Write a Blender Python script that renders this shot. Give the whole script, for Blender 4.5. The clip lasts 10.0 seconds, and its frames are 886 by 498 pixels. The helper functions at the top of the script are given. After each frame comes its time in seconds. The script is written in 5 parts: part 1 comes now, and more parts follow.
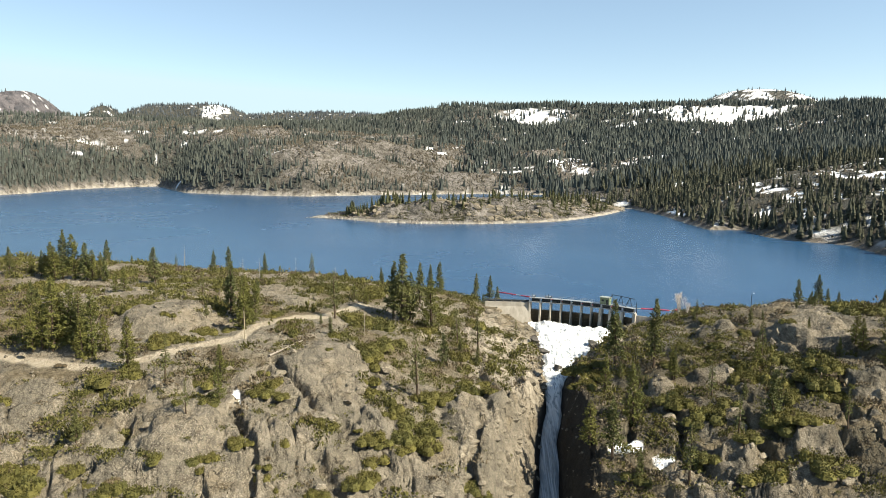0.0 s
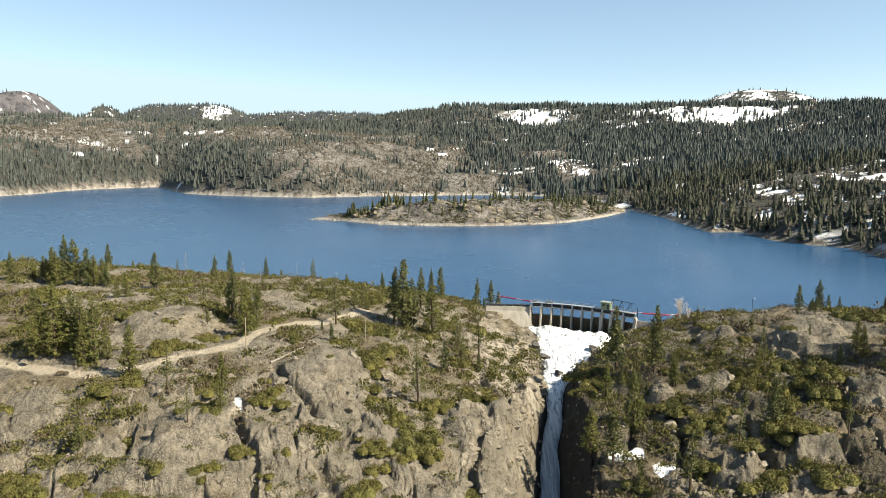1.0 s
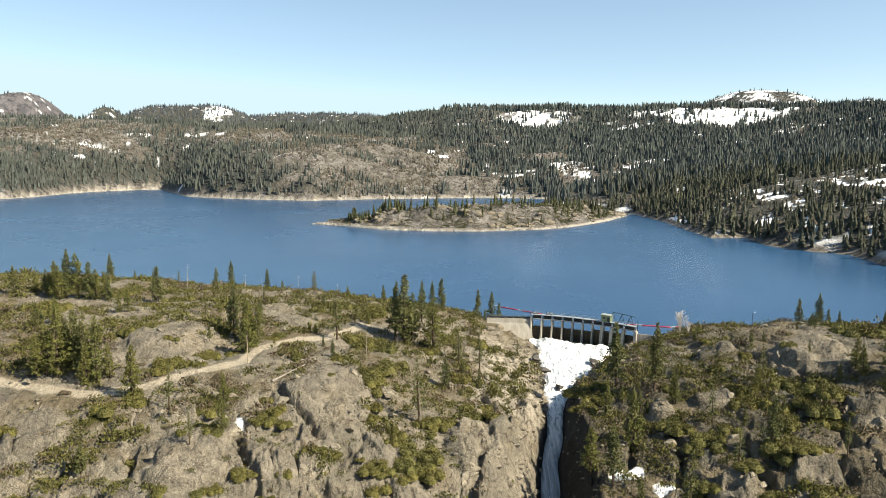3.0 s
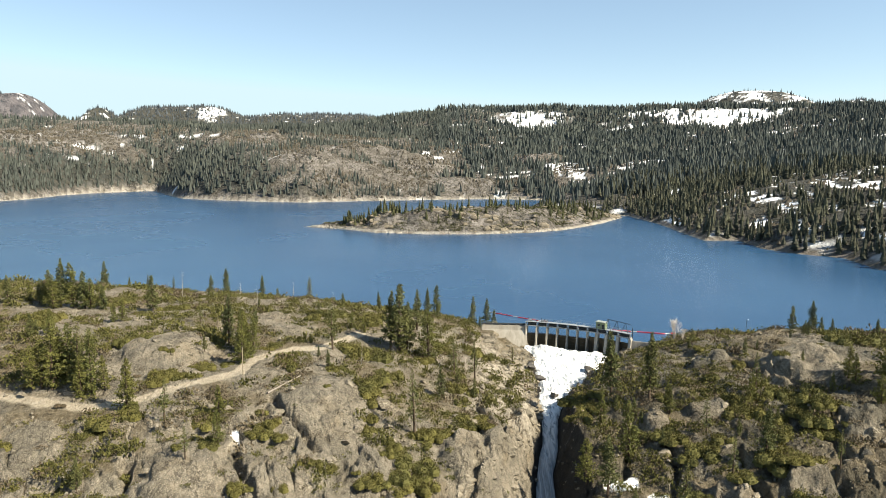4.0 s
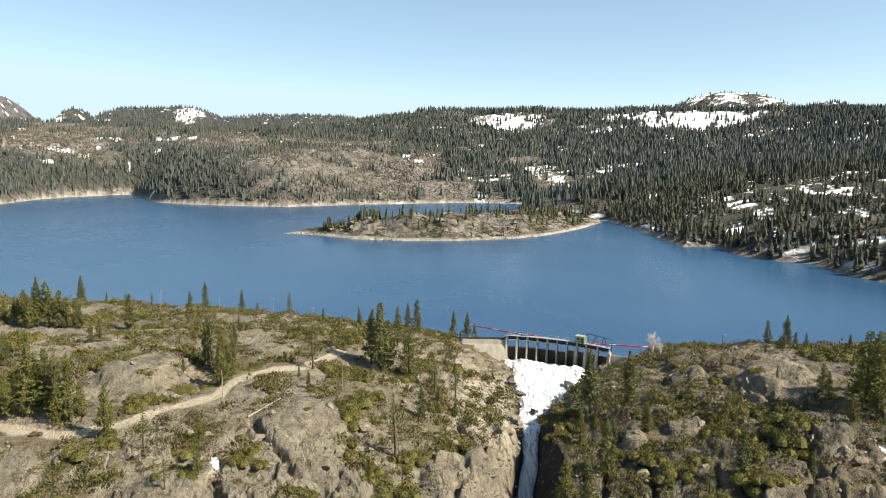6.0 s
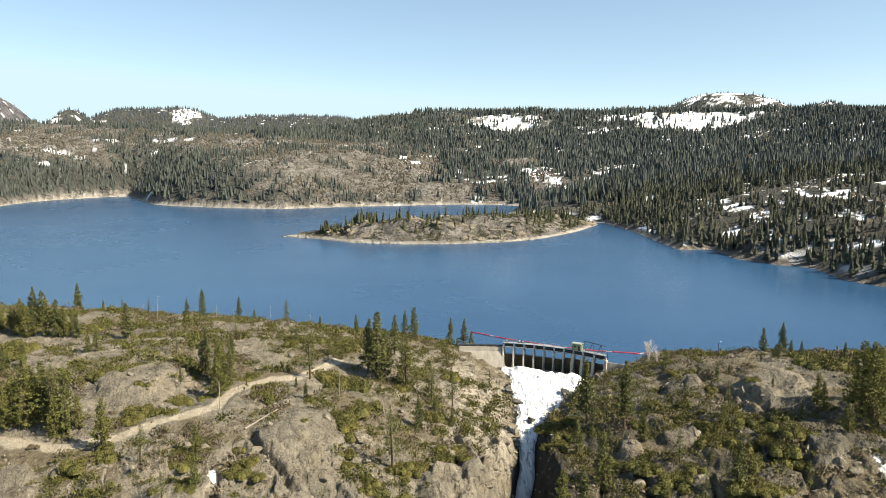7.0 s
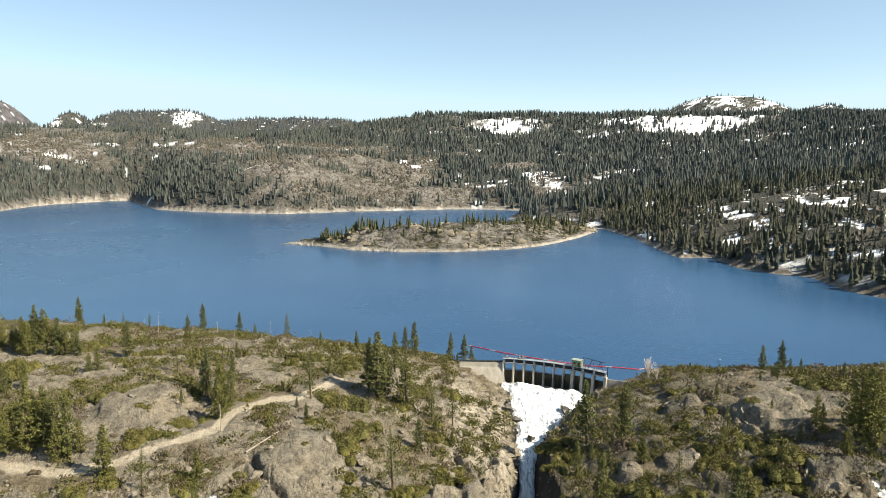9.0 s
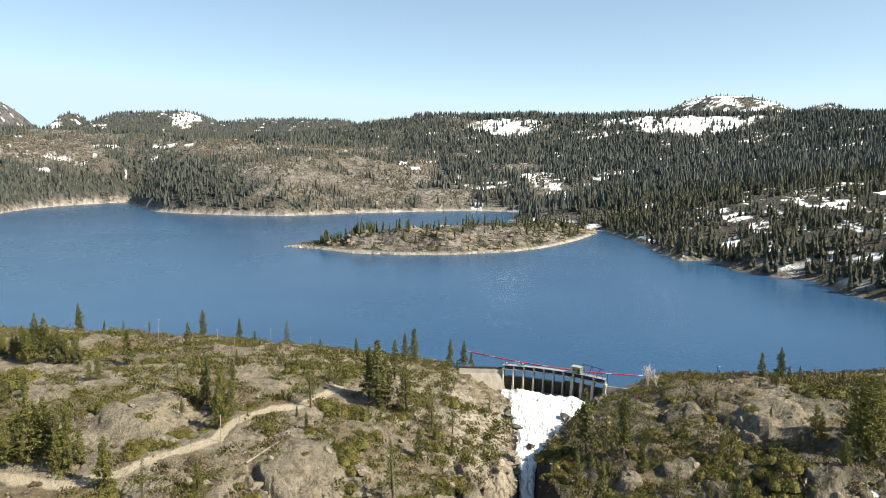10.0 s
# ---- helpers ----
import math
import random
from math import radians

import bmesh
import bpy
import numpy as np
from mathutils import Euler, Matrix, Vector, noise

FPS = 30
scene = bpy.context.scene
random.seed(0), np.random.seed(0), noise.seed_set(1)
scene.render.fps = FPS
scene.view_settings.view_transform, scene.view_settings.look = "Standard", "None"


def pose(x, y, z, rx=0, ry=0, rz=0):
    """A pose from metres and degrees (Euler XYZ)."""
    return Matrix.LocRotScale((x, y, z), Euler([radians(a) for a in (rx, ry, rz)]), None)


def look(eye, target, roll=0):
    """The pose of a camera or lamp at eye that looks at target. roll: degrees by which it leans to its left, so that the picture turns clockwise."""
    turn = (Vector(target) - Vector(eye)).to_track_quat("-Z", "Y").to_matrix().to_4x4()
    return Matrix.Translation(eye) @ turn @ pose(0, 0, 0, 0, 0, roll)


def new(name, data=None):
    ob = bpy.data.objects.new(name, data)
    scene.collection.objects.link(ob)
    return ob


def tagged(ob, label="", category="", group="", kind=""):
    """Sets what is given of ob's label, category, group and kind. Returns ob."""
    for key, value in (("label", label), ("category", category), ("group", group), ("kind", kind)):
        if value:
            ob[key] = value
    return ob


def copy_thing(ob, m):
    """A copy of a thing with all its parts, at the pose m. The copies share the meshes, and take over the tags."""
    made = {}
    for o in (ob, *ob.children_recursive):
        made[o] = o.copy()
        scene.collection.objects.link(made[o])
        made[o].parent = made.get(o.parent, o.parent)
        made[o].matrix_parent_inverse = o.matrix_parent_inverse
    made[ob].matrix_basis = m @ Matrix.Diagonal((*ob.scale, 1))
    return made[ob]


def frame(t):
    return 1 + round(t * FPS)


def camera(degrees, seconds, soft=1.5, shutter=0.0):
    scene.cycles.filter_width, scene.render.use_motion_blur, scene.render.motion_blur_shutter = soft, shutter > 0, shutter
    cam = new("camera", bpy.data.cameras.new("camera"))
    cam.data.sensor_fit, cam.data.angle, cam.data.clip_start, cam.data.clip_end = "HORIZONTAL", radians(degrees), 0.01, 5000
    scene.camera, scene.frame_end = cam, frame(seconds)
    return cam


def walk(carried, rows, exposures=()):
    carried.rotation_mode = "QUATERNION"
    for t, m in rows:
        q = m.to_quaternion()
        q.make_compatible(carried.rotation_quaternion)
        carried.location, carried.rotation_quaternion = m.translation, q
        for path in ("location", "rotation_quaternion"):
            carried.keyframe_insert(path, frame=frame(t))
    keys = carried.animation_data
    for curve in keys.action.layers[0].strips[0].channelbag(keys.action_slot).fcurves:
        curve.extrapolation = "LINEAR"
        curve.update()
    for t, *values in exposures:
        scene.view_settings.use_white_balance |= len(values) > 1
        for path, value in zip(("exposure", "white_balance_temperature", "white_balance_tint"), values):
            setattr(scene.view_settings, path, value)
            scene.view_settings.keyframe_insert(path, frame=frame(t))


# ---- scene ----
cam = camera(64.3, 10.0, soft=0.8)
PATH = [
    (0, (0.24, 0.098, 63.43), (0.214, 2.082, 63.18), 0.1),
    (0.5, (0.278, 0.034, 64.26), (0.251, 2.018, 64.01), 0.1),
    (1, (0.144, 0.099, 65.452), (0.116, 2.083, 65.202), 0.1),
    (1.5, (0.232, 0.067, 66.759), (0.203, 2.051, 66.508), 0.1),
    (2, (0.241, 0.067, 67.996), (0.21, 2.051, 67.745), 0.1),
    (2.5, (0.226, -0.004, 69.307), (0.194, 1.98, 69.057), 0.1),
    (4, (0.237, -0.067, 74.09), (0.22, 1.917, 73.839), 0.0),
    (4.5, (0.338, -0.063, 75.7), (0.337, 1.921, 75.449), -0.0),
    (5, (0.311, -0.061, 77.244), (0.328, 1.924, 76.993), -0.0),
    (5.5, (0.332, -0.067, 78.777), (0.361, 1.917, 78.527), -0.0),
    (7, (0.55, -0.203, 83.651), (0.596, 1.781, 83.401), -0.1),
    (7.5, (0.55, -0.118, 85.265), (0.595, 1.866, 85.017), -0.1),
    (8, (0.534, -0.231, 86.874), (0.58, 1.753, 86.627), -0.1),
    (8.5, (0.589, -0.251, 88.466), (0.634, 1.733, 88.22), -0.1),
    (9, (0.635, -0.219, 90.044), (0.68, 1.765, 89.798), -0.1),
    (9.5, (0.609, -0.26, 91.584), (0.655, 1.725, 91.338), -0.1),
    (10, (0.652, -0.26, 93.071), (0.698, 1.724, 92.825), -0.2),
]
walk(cam, [(t, look(eye, target, roll)) for t, eye, target, roll in PATH], [(0.0, 1.22, 6800, 8), (10.0, 1.22, 6800, 8)])

# ---------------------------------------------------------------- sky and sun
SUN_TURN, SUN_HEIGHT = 24.0, 41.0        # degrees: the sun stands behind the first view, to the right
sun_way = Vector((math.cos(radians(SUN_TURN)) * math.cos(radians(SUN_HEIGHT)), -math.sin(radians(SUN_TURN)) * math.cos(radians(SUN_HEIGHT)), math.sin(radians(SUN_HEIGHT))))
world = bpy.data.worlds.new("sky")
scene.world = world
world.use_nodes = True
wt = world.node_tree
sky = wt.nodes.new("ShaderNodeTexSky")
sky.sky_type, sky.sun_disc = "NISHITA", False
sky.sun_elevation, sky.sun_rotation = radians(SUN_HEIGHT), math.atan2(sun_way.x, sun_way.y)
sky.altitude, sky.air_density, sky.dust_density, sky.ozone_density = 1600, 1.0, 0.5, 1.0
# thin even haze holds the glare near the horizon down to pale cyan
haze = wt.nodes.new("ShaderNodeMix")
haze.data_type, haze.blend_type = "RGBA", "DARKEN"
haze.inputs[0].default_value = 1.0
wt.links.new(sky.outputs["Color"], haze.inputs[6])
haze.inputs[7].default_value = (4.2, 5.45, 6.1, 1.0)
veil = wt.nodes.new("ShaderNodeMix")
veil.data_type = "RGBA"
veil.inputs[0].default_value = 0.18
wt.links.new(haze.outputs[2], veil.inputs[6])
veil.inputs[7].default_value = (3.7, 5.2, 5.9, 1.0)
wt.links.new(veil.outputs[2], wt.nodes["Background"].inputs["Color"])
wt.nodes["Background"].inputs["Strength"].default_value = 0.075
sun = new("sun", bpy.data.lights.new("sun", "SUN"))
sun.data.energy, sun.data.angle, sun.data.color = 5.0, radians(0.53), (1.0, 0.905, 0.74)
sun.matrix_world = look(sun_way * 500, (0, 0, 0))


# ---------------------------------------------------------------- materials
class Mat:
    """A short way to write node materials."""

    def __init__(self, name, rough=0.8, metal=0.0, spec=0.3):
        self.m = bpy.data.materials.new(name)
        self.m.use_nodes = True
        self.t = self.m.node_tree
        self.b = self.t.nodes["Principled BSDF"]
        self.b.inputs["Roughness"].default_value, self.b.inputs["Metallic"].default_value = rough, metal
        self.b.inputs["Specular IOR Level"].default_value = spec
        self.co = self.t.nodes.new("ShaderNodeTexCoord").outputs["Object"]

    def node(self, kind, values=None, **settings):
        n = self.t.nodes.new(kind)
        for key, value in settings.items():
            setattr(n, key, value)
        for key, value in (values or {}).items():
            if isinstance(value, bpy.types.NodeSocket):
                self.t.links.new(value, n.inputs[key])
            else:
                n.inputs[key].default_value = value
        return n

    def noise(self, scale, detail=4.0, rough=0.55, where=None, distortion=0.0):
        return self.node("ShaderNodeTexNoise", {"Vector": where or self.co, "Scale": scale, "Detail": detail, "Roughness": rough, "Distortion": distortion}).outputs["Fac"]

    def cells(self, scale, feature="F1", where=None, output="Distance"):
        return self.node("ShaderNodeTexVoronoi", {"Vector": where or self.co, "Scale": scale}, feature=feature).outputs[output]

    def ramp(self, value, lo, hi, a=0.0, b=1.0):
        return self.node("ShaderNodeMapRange", {"Value": value, "From Min": lo, "From Max": hi, "To Min": a, "To Max": b}, interpolation_type="SMOOTHSTEP").outputs["Result"]

    def math(self, op, a, b=0.0):
        return self.node("ShaderNodeMath", {0: a, 1: b}, operation=op).outputs[0]

    def mix(self, fac, a, b, how="MIX"):
        n = self.node("ShaderNodeMix", data_type="RGBA", blend_type=how)
        for sock, value in (("Factor_Float", fac), ("A_Color", a), ("B_Color", b)):
            s = next(i for i in n.inputs if i.identifier == sock)
            if isinstance(value, bpy.types.NodeSocket):
                self.t.links.new(value, s)
            else:
                s.default_value = value if sock == "Factor_Float" else (*value, 1.0)
        return next(o for o in n.outputs if o.identifier == "Result_Color")

    def attribute(self, name):
        return self.node("ShaderNodeAttribute", attribute_name=name)

    def random(self):
        return self.node("ShaderNodeObjectInfo").outputs["Random"]

    def island(self):
        return self.node("ShaderNodeNewGeometry").outputs["Random Per Island"]

    def put(self, name, value):
        if isinstance(value, bpy.types.NodeSocket):
            self.t.links.new(value, self.b.inputs[name])
        else:
            self.b.inputs[name].default_value = value
        return self

    def bump(self, height, strength=0.5, distance=0.1):
        n = self.node("ShaderNodeBump", {"Height": height, "Strength": strength, "Distance": distance})
        self.t.links.new(n.outputs["Normal"], self.b.inputs["Normal"])
        return self


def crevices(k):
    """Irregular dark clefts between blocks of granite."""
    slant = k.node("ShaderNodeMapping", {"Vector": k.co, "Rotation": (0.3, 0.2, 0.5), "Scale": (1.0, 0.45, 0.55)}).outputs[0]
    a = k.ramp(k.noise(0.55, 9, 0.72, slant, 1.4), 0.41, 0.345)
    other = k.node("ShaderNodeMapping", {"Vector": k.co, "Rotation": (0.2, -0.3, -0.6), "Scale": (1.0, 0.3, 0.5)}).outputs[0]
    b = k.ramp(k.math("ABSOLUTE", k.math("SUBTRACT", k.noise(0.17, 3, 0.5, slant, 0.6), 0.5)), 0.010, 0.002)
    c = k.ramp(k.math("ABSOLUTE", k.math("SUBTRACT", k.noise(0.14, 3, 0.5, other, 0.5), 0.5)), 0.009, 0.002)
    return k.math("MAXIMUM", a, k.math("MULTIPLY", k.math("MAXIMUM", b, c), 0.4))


def joints(k):
    """Granite split into slanting blocks: the level of each block, and the open joints between them."""
    slant = k.node("ShaderNodeMapping", {"Vector": k.co, "Rotation": (0.35, 0.25, 0.55), "Scale": (0.27, 0.10, 0.24)}).outputs[0]
    bend = k.node("ShaderNodeTexNoise", {"Vector": k.co, "Scale": 0.28, "Detail": 5.0, "Roughness": 0.65}).outputs["Color"]
    where = k.node("ShaderNodeVectorMath", {0: bend, 1: (1.1, 1.1, 1.1), 2: slant}, operation="MULTIPLY_ADD").outputs[0]
    level = k.node("ShaderNodeSeparateColor", {"Color": k.cells(1.0, "F1", where, "Color")}).outputs["Red"]
    gap = k.ramp(k.cells(1.0, "DISTANCE_TO_EDGE", where), 0.035, 0.0)
    open_here = k.ramp(k.noise(0.11, 3), 0.54, 0.68)
    return level, k.math("MULTIPLY", gap, open_here)


def crevices_far(k):
    """Gullies and ledges of the slopes beyond the lake."""
    return k.ramp(k.noise(0.03, 6, 0.7, None, 1.5), 0.44, 0.36)


def rock_colour(k, clefts, dark=1.0):
    base = k.mix(k.ramp(k.noise(0.35, 7, 0.7), 0.36, 0.64), (0.11 * dark, 0.0963 * dark, 0.0731 * dark), (0.284 * dark, 0.249 * dark, 0.193 * dark))
    base = k.mix(k.ramp(k.noise(1.7, 6, 0.75), 0.52, 0.66), base, (0.0903 * dark, 0.0825 * dark, 0.0692 * dark))
    base = k.mix(k.ramp(k.noise(3.6, 5, 0.75), 0.51, 0.61), base, (0.433 * dark, 0.391 * dark, 0.319 * dark))
    base = k.mix(k.ramp(k.noise(0.11, 4), 0.48, 0.72, 0.0, 0.6), base, (0.187 * dark, 0.15 * dark, 0.0993 * dark))
    base = k.mix(k.ramp(k.noise(0.06, 6, 0.68, None, 0.5), 0.47, 0.60, 0.0, 0.5), base, k.mix(k.ramp(k.noise(2.2, 5, 0.7), 0.4, 0.6), (0.0783 * dark, 0.0734 * dark, 0.0602 * dark), (0.181 * dark, 0.166 * dark, 0.132 * dark)))
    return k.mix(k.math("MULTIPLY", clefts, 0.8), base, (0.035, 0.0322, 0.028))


def ground_material():
    k = Mat("granite_and_soil", 0.92, spec=0.15)
    cover, band = k.attribute("cover").outputs["Color"], k.attribute("band").outputs["Color"]
    sep, sep2 = k.node("ShaderNodeSeparateColor", {"Color": cover}), k.node("ShaderNodeSeparateColor", {"Color": band})
    snow, track, soil = sep.outputs["Red"], sep.outputs["Green"], sep.outputs["Blue"]
    shore, wood, wet = sep2.outputs["Red"], sep2.outputs["Green"], sep2.outputs["Blue"]
    level, gaps = joints(k)
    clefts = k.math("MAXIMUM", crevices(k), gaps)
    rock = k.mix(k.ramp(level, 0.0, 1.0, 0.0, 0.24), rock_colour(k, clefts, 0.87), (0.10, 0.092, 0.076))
    # granite of the far slopes, its colour greyed a little for haze
    far_rock = k.mix(k.ramp(k.noise(0.016, 7, 0.72), 0.40, 0.60), (0.230, 0.214, 0.200), (0.132, 0.119, 0.104))
    far_rock = k.mix(k.ramp(k.noise(0.10, 7, 0.75, None, 0.6), 0.46, 0.58), far_rock, (0.098, 0.090, 0.074))
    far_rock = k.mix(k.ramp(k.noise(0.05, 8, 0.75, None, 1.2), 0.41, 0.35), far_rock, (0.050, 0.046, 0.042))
    far_rock = k.mix(k.ramp(k.noise(0.22, 5, 0.75), 0.58, 0.68), far_rock, (0.32, 0.30, 0.278))
    grit = k.mix(k.ramp(k.noise(0.8, 6, 0.7), 0.35, 0.7), (0.104, 0.084, 0.054), (0.206, 0.172, 0.122))
    dry = k.mix(k.ramp(k.noise(2.6, 5, 0.75), 0.50, 0.66), grit, (0.0595, 0.0525, 0.0266))
    colour = k.mix(soil, rock, dry)
    colour = k.mix(wood, colour, far_rock)
    colour = k.mix(k.attribute("duff").outputs["Fac"], colour, k.mix(k.ramp(k.noise(0.05, 5, 0.7), 0.4, 0.65), (0.0315, 0.0378, 0.035), (0.0665, 0.0644, 0.0525)))
    colour = k.mix(shore, colour, k.mix(k.ramp(k.noise(0.1, 5, 0.7), 0.4, 0.65), (0.448, 0.42, 0.371), (0.266, 0.238, 0.196)))
    colour = k.mix(track, colour, k.mix(k.ramp(k.noise(0.9, 5), 0.35, 0.7), (0.315, 0.273, 0.2065), (0.399, 0.3535, 0.28)))
    # far-left mountain: grey-purple mixed into the rock colour to imitate distance haze
    colour = k.mix(k.attribute("haze_grey").outputs["Fac"], colour, k.mix(k.ramp(k.noise(0.02, 6, 0.7), 0.4, 0.62), (0.14, 0.1295, 0.14), (0.07, 0.07, 0.0805)))
    talus = k.attribute("talus").outputs["Fac"]
    colour = k.mix(talus, colour, k.mix(k.ramp(k.noise(0.7, 6, 0.7), 0.35, 0.65), (0.20, 0.175, 0.138), (0.37, 0.335, 0.275)))
    # near-black for the wet stream edge and for shade painted on the right wall
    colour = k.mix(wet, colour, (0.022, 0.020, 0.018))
    colour = k.mix(snow, colour, k.mix(k.ramp(k.noise(0.08, 5), 0.4, 0.7), (0.88, 0.90, 0.93), (0.80, 0.82, 0.86)))
    k.put("Base Color", colour)
    relief_height = k.math("ADD", k.math("ADD", k.noise(1.3, 8, 0.7), k.math("MULTIPLY", clefts, -0.35)), k.math("MULTIPLY", k.noise(0.3, 7, 0.65, k.node("ShaderNodeMapping", {"Vector": k.co, "Rotation": (0.3, 0.2, 0.5), "Scale": (1.1, 0.6, 0.8)}).outputs[0]), 1.7))
    near_rock = k.math("SUBTRACT", 1.0, k.math("MAXIMUM", soil, track))
    relief_height = k.math("ADD", relief_height, k.math("MULTIPLY", near_rock, k.math("SUBTRACT", k.math("MULTIPLY", level, 0.9), k.math("MULTIPLY", gaps, 0.8))))
    crags = k.math("ADD", k.noise(0.05, 7, 0.72, None, 0.8), k.math("MULTIPLY", crevices_far(k), -0.5))
    relief_height = k.math("ADD", relief_height, k.math("MULTIPLY", k.math("MULTIPLY", crags, wood), 11.0))
    k.bump(k.math("MULTIPLY", relief_height, k.math("SUBTRACT", 1.0, k.math("MULTIPLY", snow, 0.7))), 1.0, 0.9)
    return k.m


def water_material():
    k = Mat("lake_water", 0.25, spec=0.36)
    deep = k.mix(k.ramp(k.noise(0.006, 4), 0.35, 0.7), (0.016, 0.054, 0.122), (0.020, 0.065, 0.140))
    k.put("Base Color", deep).put("IOR", 1.333)
    k.put("Roughness", k.ramp(k.noise(0.004, 4), 0.35, 0.7, 0.24, 0.29))
    wave = k.node("ShaderNodeMapping", {"Vector": k.co, "Scale": (0.6, 1.0, 1.0)}).outputs[0]
    k.bump(k.math("ADD", k.noise(0.55, 3, 0.5, wave), k.math("MULTIPLY", k.noise(0.16, 3, 0.5, wave), 0.7)), 0.11, 0.5)
    return k.m


def foam_material():
    k = Mat("white_water", 0.55, spec=0.4)
    streak = k.node("ShaderNodeMapping", {"Vector": k.co, "Scale": (1.0, 0.25, 0.3)}).outputs[0]
    n = k.noise(0.9, 7, 0.65, streak, 0.6)
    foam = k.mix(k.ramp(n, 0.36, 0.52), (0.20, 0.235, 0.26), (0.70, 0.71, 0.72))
    # streaked thin water of the chute, its colour darkened to imitate gorge shade
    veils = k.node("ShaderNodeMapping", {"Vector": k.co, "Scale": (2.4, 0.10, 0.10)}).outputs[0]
    shaded_sheet = k.mix(k.ramp(k.noise(0.8, 5, 0.6, veils, 0.2), 0.40, 0.66), (0.13, 0.16, 0.19), (0.34, 0.38, 0.42))
    k.put("Base Color", k.mix(k.attribute("shaded_sheet").outputs["Fac"], foam, shaded_sheet))
    k.bump(n, 0.6, 0.5)
    return k.m


def plain_material(name, dark, light, scale=1.5, rough=0.8, metal=0.0, spec=0.3, bump=0.25, per_piece=0.0, streaks=False):
    k = Mat(name, rough, metal, spec)
    where = k.node("ShaderNodeMapping", {"Vector": k.co, "Scale": (1.0, 1.0, 0.15)}).outputs[0] if streaks else None
    colour = k.mix(k.ramp(k.noise(scale, 6, 0.65, where), 0.3, 0.7), dark, light)
    if per_piece:
        colour = k.mix(k.math("MULTIPLY", k.random(), per_piece), colour, tuple(c * 0.4 for c in dark))
    k.put("Base Color", colour)
    k.bump(k.noise(scale * 6, 5, 0.7), bump, 0.06)
    return k.m


def leaf_material(name, dark, light, scale=0.6, spread=0.26):
    k = Mat(name, 0.75, spec=0.2)
    colour = k.mix(k.ramp(k.noise(scale, 4), 0.3, 0.7), dark, light)
    if spread:
        colour = k.mix(k.ramp(k.island(), 0.0, 1.0, 0.0, spread), colour, tuple(0.45 * c for c in dark))
    colour = k.mix(k.ramp(k.random(), 0.0, 1.0, 0.0, 0.18), colour, (light[0] * 1.25, light[1] * 1.0, light[2] * 0.7))
    k.put("Base Color", colour)
    # leaves let some light through
    thin = k.node("ShaderNodeBsdfTranslucent", {"Color": colour})
    both = k.node("ShaderNodeMixShader", {0: 0.14, 1: k.b.outputs["BSDF"], 2: thin.outputs["BSDF"]})
    k.t.links.new(both.outputs[0], k.t.nodes["Material Output"].inputs["Surface"])
    return k.m


GROUND = ground_material()
WATER = water_material()
FOAM = foam_material()
CONCRETE = plain_material("weathered_concrete", (0.252, 0.231, 0.196), (0.364, 0.343, 0.301), 0.5, 0.9, streaks=True)
OLD_CONCRETE = plain_material("stained_pier_concrete", (0.28, 0.252, 0.203), (0.434, 0.413, 0.371), 0.9, 0.9, streaks=True)
GATE = plain_material("wet_brown_gate_boards", (0.0315, 0.0245, 0.014), (0.07, 0.056, 0.0315), 0.8, 0.6, streaks=True)
STEEL = plain_material("grey_painted_steel", (0.21, 0.231, 0.252), (0.322, 0.343, 0.364), 1.2, 0.55, 0.2)
DARK_STEEL = plain_material("dark_steel", (0.021, 0.0245, 0.028), (0.049, 0.056, 0.0595), 1.2, 0.5, 0.4)
HUT_GREEN = plain_material("faded_green_paint", (0.14, 0.182, 0.105), (0.203, 0.245, 0.147), 0.8, 0.7)
ROOF_METAL = plain_material("pale_metal_roof", (0.294, 0.322, 0.28), (0.385, 0.406, 0.364), 0.8, 0.5, 0.3)
RED_FLOAT = plain_material("red_plastic_float", (0.385, 0.021, 0.035), (0.504, 0.042, 0.049), 0.8, 0.5)
WHITE_FLOAT = plain_material("white_plastic_float", (0.455, 0.455, 0.434), (0.56, 0.56, 0.546), 0.8, 0.5)
BARK = plain_material("pine_bark", (0.049, 0.035, 0.0245), (0.112, 0.0805, 0.056), 2.0, 0.95, bump=0.8, streaks=True)
DEAD_WOOD = plain_material("bleached_dead_wood", (0.154, 0.133, 0.112), (0.294, 0.266, 0.231), 1.6, 0.95, streaks=True)
NEEDLES = leaf_material("pine_needles", (0.0675, 0.0828, 0.0342), (0.128, 0.135, 0.0504))
CEDAR_NEEDLES = leaf_material("cedar_needles", (0.0855, 0.0972, 0.0306), (0.149, 0.151, 0.045))
BRUSH = leaf_material("manzanita_leaves", (0.0738, 0.0747, 0.0243), (0.133, 0.126, 0.0387), 0.3)
DRY_BRUSH = leaf_material("dry_brush", (0.0882, 0.0725, 0.0473), (0.145, 0.12, 0.0819), 1.0)
# needle green beyond the lake is paled and blued to include some haze
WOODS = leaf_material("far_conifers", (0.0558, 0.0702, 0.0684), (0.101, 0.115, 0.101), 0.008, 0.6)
SHORE_WOODS = leaf_material("dark_shore_conifers", (0.0396, 0.0486, 0.0387), (0.081, 0.0882, 0.0594), 0.03, 0.6)
ISLAND_NEEDLES = leaf_material("island_pine_needles", (0.0414, 0.0486, 0.0234), (0.0828, 0.0882, 0.0396))
